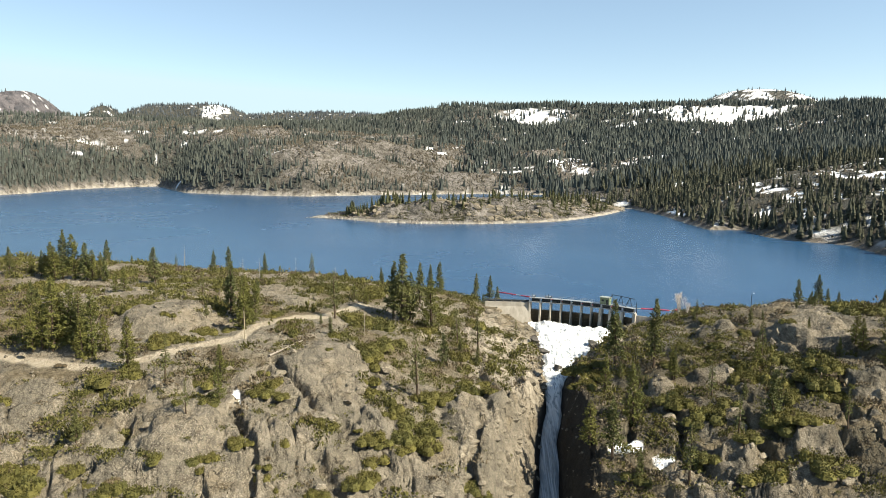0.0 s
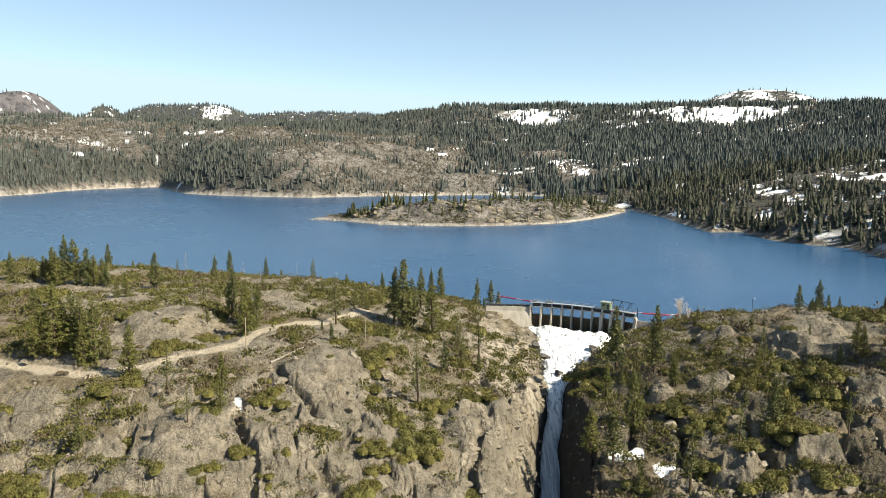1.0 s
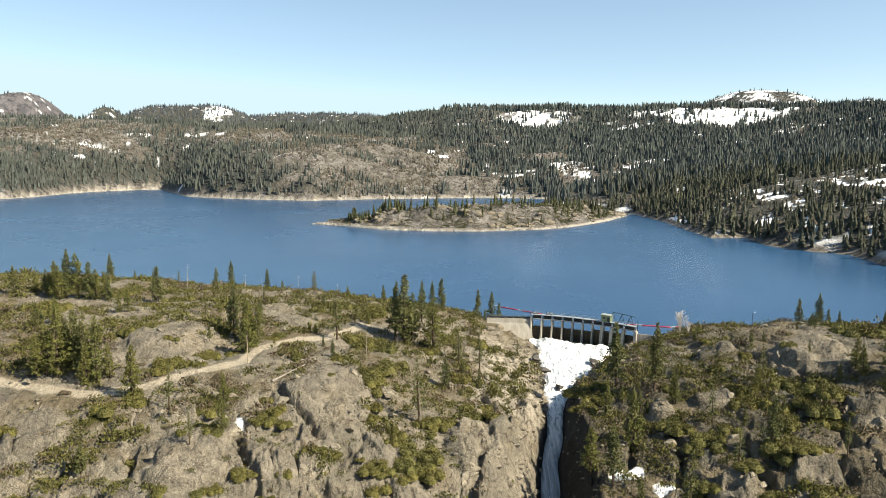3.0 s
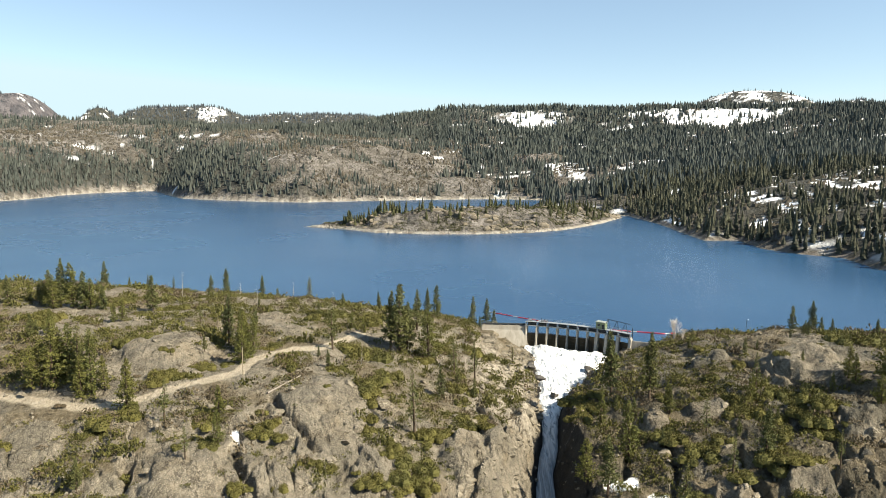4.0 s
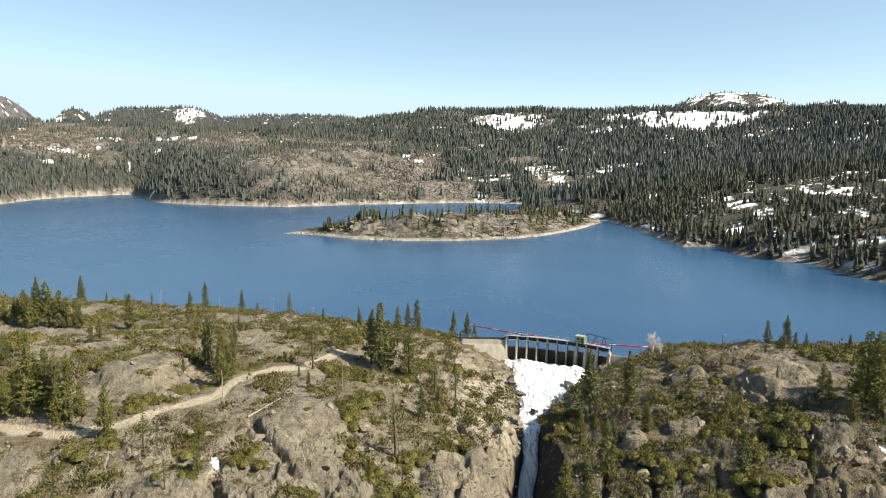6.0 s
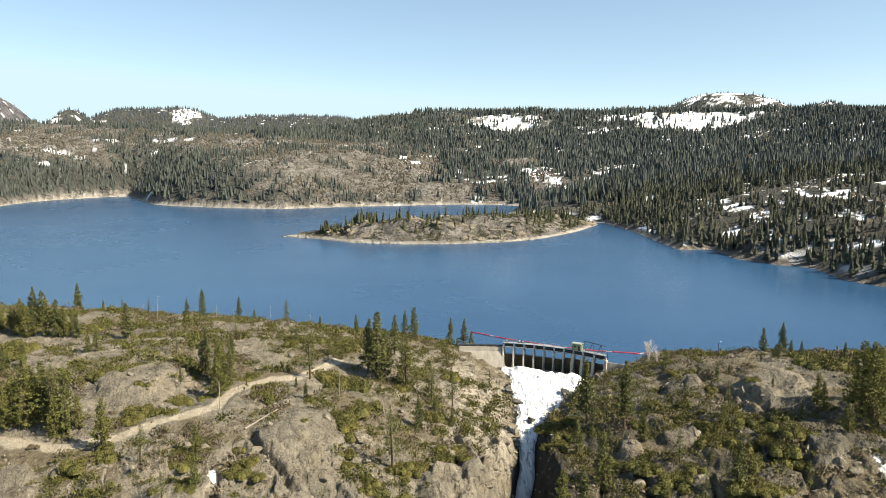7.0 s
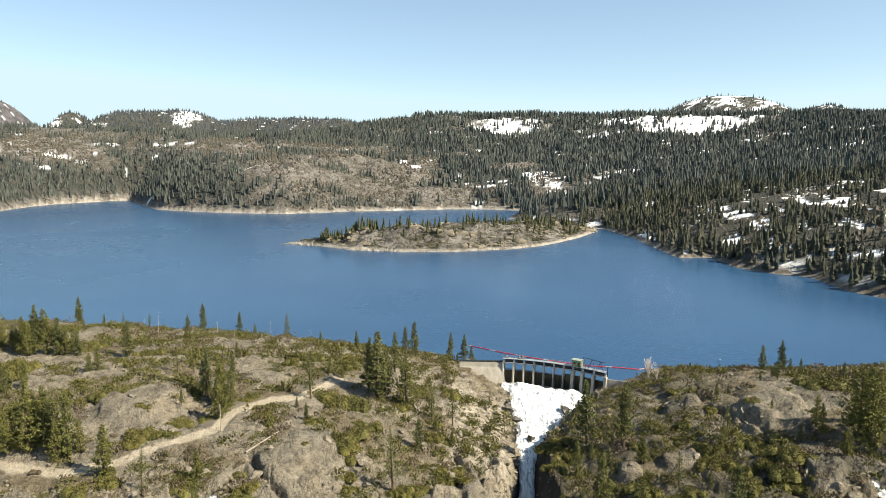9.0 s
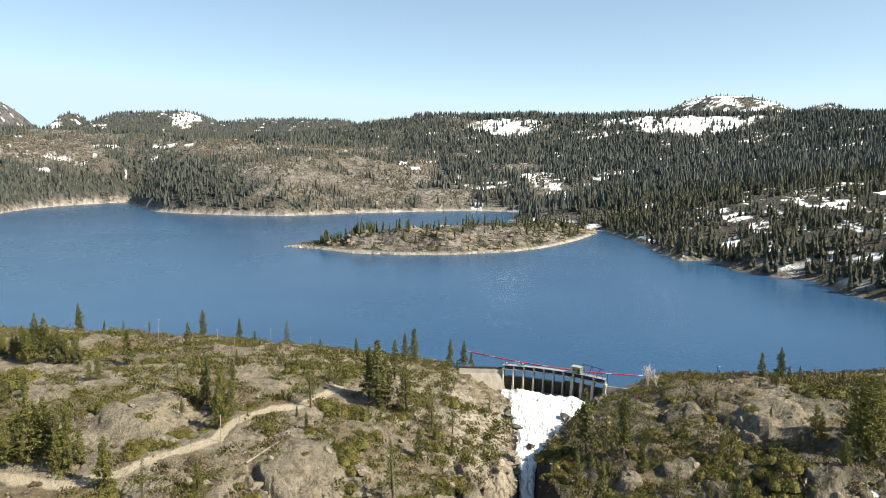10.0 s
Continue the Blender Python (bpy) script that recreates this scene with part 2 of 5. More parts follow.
# ridge trees carry the most haze, put straight into their blue-green
FAR_WOODS = leaf_material("haze_tinted_conifers", (0.0684, 0.0864, 0.106), (0.0972, 0.115, 0.132), 0.004, 0.6)
FAR_BRUSH = leaf_material("far_grey_brush", (0.0594, 0.0558, 0.045), (0.106, 0.0972, 0.0792), 0.01)
WET_ROCK = plain_material("wet_dark_granite", (0.0245, 0.0231, 0.021), (0.091, 0.084, 0.0735), 0.8, 0.45, bump=0.6)
ROCK_MAT = Mat("granite_boulder", 0.92, spec=0.15)
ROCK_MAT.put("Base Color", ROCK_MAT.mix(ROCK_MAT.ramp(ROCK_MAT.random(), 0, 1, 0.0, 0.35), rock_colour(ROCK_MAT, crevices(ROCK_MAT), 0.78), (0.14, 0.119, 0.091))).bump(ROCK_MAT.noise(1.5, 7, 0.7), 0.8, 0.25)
BOULDER = ROCK_MAT.m


# ---------------------------------------------------------------- building helpers
def mesh_from(name, verts, faces, material, smooth=False):
    """A mesh from arrays; faces all of one size."""
    me = bpy.data.meshes.new(name)
    verts, faces = np.asarray(verts, np.float32), np.asarray(faces, np.int32)
    size = faces.shape[1]
    me.vertices.add(len(verts))
    me.vertices.foreach_set("co", verts.ravel())
    me.loops.add(faces.size)
    me.loops.foreach_set("vertex_index", faces.ravel())
    me.polygons.add(len(faces))
    me.polygons.foreach_set("loop_start", np.arange(0, faces.size, size, dtype=np.int32))
    me.polygons.foreach_set("use_smooth", np.full(len(faces), smooth))
    me.update(calc_edges=True)
    me.materials.append(material)
    return me


def mesh_of(name, bm, material, smooth=False):
    me = bpy.data.meshes.new(name)
    bmesh.ops.recalc_face_normals(bm, faces=bm.faces)
    bm.to_mesh(me)
    bm.free()
    me.materials.append(material)
    for p in me.polygons:
        p.use_smooth = smooth
    return me


def part(name, bm, material, parent=None, label="", smooth=False):
    """Links a bmesh as one mesh object under a thing or a part."""
    ob = new(name, mesh_of(name, bm, material, smooth) if isinstance(bm, bmesh.types.BMesh) else bm)
    if parent:
        ob.parent = parent
    return tagged(ob, label)


def box(bm, size, at, turn=None, bevel=0.0):
    """A bevelled box of that size centred at a place."""
    m = Matrix.Translation(at) @ (turn.to_4x4() if turn else Matrix()) @ Matrix.Diagonal((*size, 1))
    made = bmesh.ops.create_cube(bm, size=1.0, matrix=m)["verts"]
    if bevel:
        edges = {e for v in made for e in v.link_edges}
        bmesh.ops.bevel(bm, geom=list(edges), offset=bevel, segments=1, affect="EDGES", profile=0.5)
    return bm


def rod(bm, a, b, ra, rb=None, sides=6):
    """A tapered round bar between two places."""
    a, b = Vector(a), Vector(b)
    m = Matrix.Translation((a + b) / 2) @ (b - a).to_track_quat("Z", "Y").to_matrix().to_4x4()
    bmesh.ops.create_cone(bm, cap_ends=True, segments=sides, radius1=ra, radius2=ra if rb is None else rb, depth=(b - a).length, matrix=m)
    return bm
# ---------------------------------------------------------------- the lie of the land
# Lake level is z = 0. The lake fills a basin behind two granite banks that a gorge parts.
LAKE = [(-700, 440), (-420, 400), (-212, 388), (-166, 378), (-108, 366), (-60, 338), (-10, 330), (20, 305), (33.8, 298.2), (44, 295.2), (55.1, 289.4),
        (65, 282.4), (73.2, 275.7), (82, 280), (104, 300), (140, 296), (200, 300), (300, 330), (420, 360), (303, 452), (293, 478), (300, 534), (277, 558),
        (263, 591), (268, 651), (236, 648), (239, 726), (244, 812), (242, 866), (237, 937), (170, 985), (130, 1120), (185, 1230),
        (169, 1301), (104, 1337), (45, 1340), (-32, 1319), (-142, 1285), (-254, 1231), (-358, 1265)]
LAKE += [(-457, 1316), (-523, 1369), (-608, 1515), (-704, 1696), (-750, 1648), (-798, 1557), (-813, 1475), (-796, 1333), (-880, 1000), (-900, 700)]
ISLE = [(-163, 779), (-118, 756), (-78, 718), (-31, 702), (25, 700), (84, 717), (117, 741), (144, 773), (181, 827), (225, 910),
        (190, 950), (120, 905), (20, 865), (-60, 835), (-110, 795)]
# relief of the left bank, the right bank (every 30 m) and the country beyond (every 300 m), west to east, near to far
LEFT_BANK = [
    [-7.9, -6.6, -6.8, -9.5, -11.0, -10.7, -15.3, -25.6, -36.8, -45.4], [4.7, 4.7, 4.1, 1.9, 1.1, 3.5, 0.5, -10.6, -21.8, -30.7],
    [13.7, 12.9, 11.8, 10.0, 8.5, 10.4, 9.3, -1.0, -11.3, -19.5], [18.8, 17.6, 16.4, 15.7, 14.7, 12.7, 11.8, 6.8, -1.8, -13.2],
    [21.7, 20.2, 18.4, 17.4, 18.0, 14.7, 12.7, 8.8, 0.4, -12.6], [22.8, 21.6, 19.4, 16.9, 16.8, 17.0, 15.7, 10.3, 1.2, -10.4],
    [22.0, 21.7, 20.3, 18.0, 16.4, 17.3, 17.2, 12.5, 4.6, -6.4], [17.5, 18.2, 18.3, 17.0, 14.9, 11.0, 7.0, 5.0, 1.6, -7.0],
    [7.6, 7.8, 8.5, 8.2, 5.8, -0.7, -6.1, -6.0, -5.6, -8.6], [-7.2, -10.4, -9.6, -8.5, -10.2, -12.5, -14.0, -13.6, -11.9, -9.5]]
RIGHT_BANK = [
    [-39.4, -32.9, -27.9, -23.7, -19.7, -18.2, -17.0], [-28.1, -17.5, -12.0, -7.1, -2.5, -0.7, -0.2], [-18.0, -6.8, 0.0, 5.9, 9.5, 11.2, 11.5],
    [-8.9, 1.4, 7.1, 12.4, 14.6, 15.5, 16.0], [-8.3, 1.6, 10.5, 16.1, 15.8, 15.4, 15.3], [-11.2, -2.3, 7.4, 12.3, 10.7, 9.6, 9.3],
    [-13.5, -6.9, -0.4, 1.6, -0.3, -0.9, -0.6], [-15.2, -11.2, -8.3, -10.3, -12.6, -12.5, -11.8]]
COUNTRY = [
    [78, 61, 47, 38, 39, 49, 61, 65, 60, 47, 29, 10], [80, 65, 54, 49, 46, 47, 62, 77, 76, 67, 62, 61], [86, 72, 72, 82, 71, 47, 49, 73, 81, 89, 100, 114],
    [108, 90, 106, 150, 95, 46, 46, 92, 92, 121, 147, 169], [149, 115, 106, 192, 112, 66, 61, 108, 107, 178, 198, 205],
    [186, 175, 129, 171, 123, 128, 126, 140, 200, 238, 208, 198], [192, 207, 204, 174, 165, 198, 196, 212, 212, 234, 206, 198],
    [172, 158, 135, 133, 205, 278, 240, 262, 230, 220, 204, 198]]
# far ranges: x, y, half-widths, height above the plateau
RANGES = [(-2381, 3641, 170, 450, 170), (-2277, 3707, 150, 450, 70), (-2190, 3759, 110, 450, 150), (-1918, 3904, 70, 300, 169), (-1738, 3988, 150, 450, 157), (-1532, 4071, 170, 450, 171), (-1329, 4142, 150, 450, 152),
          (-1053, 4221, 200, 450, 162), (-763, 4283, 200, 450, 148), (-462, 4325, 220, 450, 170), (1360, 4132, 110, 450, 150), (1491, 4086, 120, 450, 158), (1617, 4038, 130, 450, 188), (1752, 3981, 130, 450, 168),
          (1894, 3916, 140, 450, 182), (2123, 3797, 150, 450, 190), (2256, 3719, 160, 450, 60)]
# steep steps in the back slopes: x, y, half-width, height
SCARPS = [(820, 2110, 270, 30), (270, 2240, 170, 26), (-620, 1850, 260, 16), (-60, 1560, 200, 14)]
# bed of the gorge: x, y, z, half-width
GORGE = [(52, 284, -6.0, 17), (48, 268, -8, 14), (42.5, 255, -10, 9), (37, 243, -12, 5), (34.5, 230, -14.5, 2.6), (32.5, 215, -18, 2.5), (29.3, 203, -22, 2.5),
         (28, 190, -28, 2.7), (25.5, 175, -34, 3.2), (22, 155, -41, 4), (15, 100, -55, 6), (10, 0, -70, 8), (0, -300, -84, 10), (0, -900, -90, 12)]

# clefts that split the granite: places along each, near to far
CLEFTS = [[(-40, 136), (-44, 148), (-50, 158), (-53, 168)], [(-22, 138), (-25, 147), (-31, 153)], [(4, 158), (5, 168), (9, 179)], [(-33, 168), (-41, 177), (-48, 187)], [(-76, 134), (-72, 146), (-74, 155)],
          [(46, 178), (50, 190), (51, 199)], [(57, 168), (61, 182), (60, 192)], [(78, 160), (75, 170), (77, 181)], [(101, 168), (98, 180), (92, 188)], [(104, 205), (98, 214), (96, 226)], [(17, 196), (12, 204), (9, 214)]]

# bare swells of granite on the banks, and crags beyond the lake: x, y, half-widths, height
DOMES = [(-88, 214, 15, 15, 3.4), (-34, 186, 15, 20, 3.0), (6, 181, 8, 12, 3.2), (-60, 149, 9, 12, 2.6), (110, 214, 13, 11, 3.6), (75, 197, 7, 5, 2.6), (87, 229, 6, 5, 2.2), (-57, 244, 8, 6, 1.8), (-128, 230, 10, 9, 2.2), (101, 187, 4, 4, 1.6),
         (108, 180, 6, 7, 2.8), (60, 197, 4, 5, 2.6), (68, 163, 6, 6, 3.0), (88, 163, 7, 6, 2.6), (-41, 152, 8, 9, 2.8), (-20, 166, 6, 9, 2.4), (-18, 195, 3.5, 3, 1.8), (15, 190, 6, 10, 2.6), (-100, 158, 8, 10, 2.2)]
CRAGS = [(-967, 1800, 150, 60, 22), (-1040, 1720, 90, 50, 16), (-755, 1755, 90, 45, 20), (-568, 1690, 80, 45, 24), (-440, 1640, 90, 45, 20), (-290, 1390, 70, 40, 16), (-205, 1405, 110, 45, 16), (-55, 1530, 90, 60, 20), (-182, 1570, 110, 50, 18),
         (20, 1420, 70, 40, 12), (215, 1660, 60, 40, 14)]


def swells(table, x, y, edge=0.5, seed=0):
    """Height of the swells and how bare they are, 0 to 1."""
    rise, bare = 0 * x, 0 * x
    for k, (cx, cy, rx, ry, h) in enumerate(table):
        near = (np.abs(x - cx) < 1.6 * rx) & (np.abs(y - cy) < 1.6 * ry)
        if np.any(near):
            u, v = x[near], y[near]
            q = np.hypot((u - cx) / rx, (v - cy) / ry) + 0.22 * fbm(u, v, 0.6 * min(rx, ry), 3, seed + k)
            rise[near] += h * step(1.08, edge, q)
            bare[near] = np.maximum(bare[near], step(1.15, 0.85, q))
    return rise, bare


def line_distance(line, x, y):
    best = np.full(np.shape(x), 1e18)
    for (ax, ay), (bx, by) in zip(line, line[1:]):
        dx, dy = bx - ax, by - ay
        s = np.clip(((x - ax) * dx + (y - ay) * dy) / (dx * dx + dy * dy), 0, 1)
        best = np.minimum(best, (x - ax - s * dx) ** 2 + (y - ay - s * dy) ** 2)
    return np.sqrt(best)


def spline(table, x0, y0, step, x, y):
    """Smooth surface through a table of relief (uniform cubic B-spline)."""
    lat = np.asarray(table, float)
    ny, nx = lat.shape
    u, v = np.clip((x - x0) / step, 0, nx - 1.001), np.clip((y - y0) / step, 0, ny - 1.001)
    i, j = np.floor(u).astype(int), np.floor(v).astype(int)

    def weights(f):
        return (1 - f) ** 3 / 6, (3 * f ** 3 - 6 * f ** 2 + 4) / 6, (-3 * f ** 3 + 3 * f ** 2 + 3 * f + 1) / 6, f ** 3 / 6
    wu, wv = weights(u - i), weights(v - j)
    total = 0
    for b in range(4):
        for a in range(4):
            total = total + wu[a] * wv[b] * lat[np.clip(j + b - 1, 0, ny - 1), np.clip(i + a - 1, 0, nx - 1)]
    return total


def inside_distance(outline, x, y):
    """Distance to an outline: positive inside it, negative outside."""
    p = np.asarray(outline, float)
    best, odd = np.full(np.shape(x), 1e18), np.zeros(np.shape(x), bool)
    for (ax, ay), (bx, by) in zip(p, np.roll(p, -1, 0)):
        dx, dy = bx - ax, by - ay
        s = np.clip(((x - ax) * dx + (y - ay) * dy) / (dx * dx + dy * dy), 0, 1)
        best = np.minimum(best, (x - ax - s * dx) ** 2 + (y - ay - s * dy) ** 2)
        if dy:
            odd ^= ((ay > y) != (by > y)) & (x < ax + (y - ay) * dx / dy)
    return np.where(odd, 1, -1) * np.sqrt(best)


def step(a, b, v):
    s = np.clip((v - a) / (b - a), 0, 1)
    return s * s * (3 - 2 * s)


def lattice_value(i, j, seed):
    h = (i.astype(np.int64) * 374761393 + j.astype(np.int64) * 668265263 + seed * 982451653) & 0x7FFFFFFF
    h = ((h ^ (h >> 13)) * 1274126177) & 0x7FFFFFFF
    return ((h ^ (h >> 16)) & 0xFFFF) / 65535.0


def noise2(x, y, seed=0):
    """Value noise, 0 to 1."""
    i, j = np.floor(x).astype(np.int64), np.floor(y).astype(np.int64)
    fx, fy = x - i, y - j
    fx, fy = fx * fx * fx * (fx * (fx * 6 - 15) + 10), fy * fy * fy * (fy * (fy * 6 - 15) + 10)
    a = lattice_value(i, j, seed) * (1 - fx) + lattice_value(i + 1, j, seed) * fx
    b = lattice_value(i, j + 1, seed) * (1 - fx) + lattice_value(i + 1, j + 1, seed) * fx
    return a * (1 - fy) + b * fy


def fbm(x, y, size, octaves=4, seed=0, gain=0.5):
    """Layered noise, about -1 to 1, with features of that size."""
    total, amp, norm = 0, 1.0, 0
    x, y = x / size, y / size
    for k in range(octaves):
        total = total + amp * (noise2(x, y, seed + k * 17) * 2 - 1)
        norm += amp
        amp *= gain
        x, y = 1.9 * (0.8 * x - 0.6 * y) + 3.1, 1.9 * (0.6 * x + 0.8 * y) + 7.7
    return total / norm


def blocks(x, y, size, seed=0):
    """Cellular noise: (a level for each block, distance to the joint)."""
    u, v = x / size, y / size
    i, j = np.floor(u).astype(np.int64), np.floor(v).astype(np.int64)
    d1, d2, level = np.full(np.shape(x), 9.0), np.full(np.shape(x), 9.0), np.zeros(np.shape(x))
    for a in (-1, 0, 1):
        for b in (-1, 0, 1):
            px, py = i + a + lattice_value(i + a, j + b, seed), j + b + lattice_value(i + a, j + b, seed + 5)
            d = np.hypot(u - px, v - py)
            near = d < d1
            d2 = np.where(near, d1, np.minimum(d2, d))
            level = np.where(near, lattice_value(i + a, j + b, seed + 9), level)
            d1 = np.where(near, d, d1)
    return level, d2 - d1


def gorge_at(y):
    g = np.array(GORGE, float)[::-1]
    return [np.interp(y, g[:, 1], g[:, k]) for k in (0, 2, 3)]


def relief(x, y, rough=True):
    """Height of the ground."""
    x, y = np.asarray(x, float), np.asarray(y, float)
    lake = inside_distance(LAKE, x, y)
    isle = inside_distance(ISLE, x, y)
    out = np.maximum(-lake, 0)
    # banks
    gx, gz, gw = gorge_at(y)
    side = step(-9, 9, x - gx)
    bank = spline(LEFT_BANK, -230, 110, 30, x, y) * (1 - side) + spline(RIGHT_BANK, 30, 110, 30, x, y) * side
    bank = bank - 0.42 * np.clip(110 - y, 0, 130) - 0.05 * np.clip(-20 - y, 0, 600)
    xs, ys = np.atleast_1d(x), np.atleast_1d(y)
    if rough:
        bank = bank + swells(DOMES, xs, ys, 0.5, 711)[0].reshape(np.shape(x))
        bank = bank + 1.9 * fbm(x, y, 30, 4, 3)
        u, v = 0.86 * x + 0.5 * y + 5 * fbm(x, y, 17, 3, 8), -0.5 * x + 0.86 * y + 5 * fbm(x, y, 17, 3, 9)
        level, joint = blocks(u, v / 2.3, 6.5, 21)
        small, crack = blocks(u * 1.5 - v * 0.5, v * 0.8 + u * 0.3, 2.9, 31)
        ridge = np.abs(fbm(u, v, 11, 5, 35, 0.6))
        steep = np.clip(step(205, 150, y) + step(18, 2, np.abs(x - gx) - gw), 0, 1)
        rocky = (0.35 + 0.65 * step(-0.25, 0.35, fbm(x, y, 38, 3, 41) + 0.6 * steep)) * (0.62 + 0.38 * np.maximum(side, step(16, 4, np.abs(x - gx) - gw)))
        # benches and risers of jointed granite
        shift = 0.8 * fbm(x, y, 45, 2, 44)
        phase = bank / 3.4 + shift + 0.12 * fbm(u, v, 6, 3, 45)
        stair = (np.floor(phase) + step(0.50, 0.97, phase - np.floor(phase)) - shift) * 3.4
        bank = bank + 0.8 * rocky * (stair - bank)
        bank = bank + rocky * ((0.9 + 1.5 * steep) * (level - 0.5) + (0.5 + 0.4 * steep) * (small - 0.5) - (2.2 + 2.6 * steep) * (ridge - 0.3)
                               - (0.6 + 1.3 * steep) * step(0.13, 0.0, joint) * step(0.35, 0.6, noise2(x / 13, y / 13, 47)) - 0.3 * step(0.12, 0.0, crack) + 0.25 * fbm(x, y, 1.6, 2, 37))
    if rough:
        wx, wy = x + 1.6 * fbm(x, y, 7, 3, 55), y + 1.6 * fbm(x, y, 7, 3, 56)
        for line in CLEFTS:
            near_line = (np.abs(x - line[0][0]) < 40) & (np.abs(y - line[0][1]) < 50)
            if np.any(near_line):
                gap = np.full(np.shape(x), 99.0)
                gap[near_line] = line_distance(line, wx[near_line], wy[near_line])
                bank = bank - 3.2 * step(1.7, 0.3, gap)
    wall = gz + np.where(x > gx, 2.5, 2.3) * np.maximum(np.abs(x - gx) - gw, 0) + (2.2 * fbm(x, y, 9, 3, 51) if rough else 0) * step(0, 5, np.abs(x - gx) - gw)
    bank = np.where(bank < wall, bank, wall + 0.12 * np.minimum(bank - wall, 8)) if rough else np.minimum(bank, wall)
    rim = (y > 285) & ((x < 20) | (x > 80))
    bank = np.where(rim & (lake < 0), np.maximum(bank, np.minimum(0.12 * out, 1.5)), bank)
    # country beyond the lake
    land = spline(COUNTRY, -1500, 450, 300, x, y)
    if rough:
        land = land + (14 * fbm(x, y, 210, 5, 61) + 3.5 * fbm(x, y, 40, 3, 67)) * step(20, 220, out) + 1.2 * fbm(x, y, 12, 2, 69)
    if rough:
        bumps, bare = swells(CRAGS, xs, ys, 0.35, 741)
        land = land + bumps.reshape(np.shape(x)) + (3.0 + 9.0 * bare.reshape(np.shape(x))) * (0.3 - np.abs(fbm(x, y, 48, 3, 745, 0.55))) * step(10, 90, out)
    for cx, cy, rx, h in SCARPS:
        land = land + h * np.tanh((y - cy) / 60) * np.exp(-((x - cx) / rx) ** 2 - ((y - cy) / 240) ** 2)
    land = land * (1 - np.exp(-out / 110)) + (3.4 - 2.0 * step(150, 240, x)) * (1 - np.exp(-out / 6))
    far = 150 + (12 * fbm(x, y, 330, 4, 71) if rough else 0)
    for cx, cy, rx, ry, h in RANGES:
        far = far + h * np.exp(-((x - cx) / rx) ** 2 - ((y - cy) / ry) ** 2)
    away = step(2500, 3100, np.maximum(y, 1.3 * np.abs(x) - 400))
    land = land * (1 - away) + far * away
    isle_top = 19 * step(0, 55, isle) * (0.75 + 0.25 * fbm(x, y, 70, 3, 81)) + 3.2 * (1 - np.exp(-np.maximum(isle, 0) / 5)) + ((5.4 * fbm(x, y, 24, 4, 83, 0.6) + 4.2 * (blocks(x, y, 14, 85)[0] - 0.5) + 6.0 * np.exp(-((x - 98) / 26) ** 2 - ((y - 752) / 16) ** 2)) * step(3, 18, isle) if rough else 0)
    land = np.where(isle > 0, np.maximum(land, isle_top), land)
    behind = step(-60, -500, y)
    land = land * (1 - behind) + 60 * behind
    # which of the two
    w = step(345, 425, y - 0.25 * np.maximum(np.abs(x) - 300, 0))
    w = np.maximum(w, np.maximum(step(330, 700, np.abs(x)) * step(-200, 500, y), behind))
    h = bank * (1 - w) + land * w
    return np.where((lake > 0) & (isle <= 0), np.minimum(h, -0.15 - 0.25 * np.minimum(lake, 40)), h)


# ---------------------------------------------------------------- ground
TRACK = [(-130, 184), (-112, 180), (-104, 178), (-94, 176), (-90, 178), (-83, 180), (-75, 189), (-69, 194), (-62, 201), (-60, 213), (-57, 217), (-50, 226), (-43, 229), (-37, 239), (-32, 250)]


def snow_cover(x, y, z):
    """Snow left lying: broad fields on the high back slopes, patches on the shaded hill and along the shore."""
    dist = np.hypot(x, y)
    out = -inside_distance(LAKE, x, y)
    cover = 0 * x
    for cx, cy, rx, ry, gain in SNOWFIELDS:
        cover = np.maximum(cover, step(0.15, 0.45, gain * np.exp(-((x - cx) / rx) ** 2 - ((y - cy) / ry) ** 2) * (1 + 2.6 * fbm(x, y, 24, 4, 101, 0.65))))
    hill = np.exp(-((x - 430) / 150) ** 2 - ((y - 690) / 230) ** 2)
    cover = np.maximum(cover, step(0.22, 0.36, hill * 0.5 + 1.35 * fbm(x + 8 * fbm(x, y, 20, 2, 104), y / 3.0, 11, 5, 103, 0.62) - 0.43) * step(0.04, 0.3, hill) * step(6, 26, out))
    cover = np.maximum(cover, step(0.36, 0.48, fbm(x / 2.0, y, 26, 4, 107, 0.6) + 0.10 * step(300, 900, x) - 0.17 * step(100, -100, x)) * step(1150, 1500, dist) * 0.9)
    cover = np.maximum(cover, step(0.20, 0.45, 1.3 * fbm(x / 1.6, y / 1.5, 45, 4, 109, 0.75) + 0.55 * np.exp(-((x - 1780) / 420) ** 2) + 0.06 * np.exp(-((x + 2250) / 300) ** 2) - 0.30) * step(3200, 3500, y))
    edge = step(22, 8, out) * step(4, 8, out) * step(0.1, 0.35, fbm(x, y, 45, 3, 111) + 0.45 * step(100, 250, x) - 0.26) * step(400, 600, y) * step(60, 160, x)
    cover = np.maximum(cover, edge)
    for cx, cy, rx, ry in SNOW_PATCHES:
        cover = np.maximum(cover, step(0.45, 0.6, np.exp(-((x - cx) / rx) ** 2 - ((y - cy) / ry) ** 2) + 0.25 * fbm(x, y, 3, 3, 113)))
    return cover


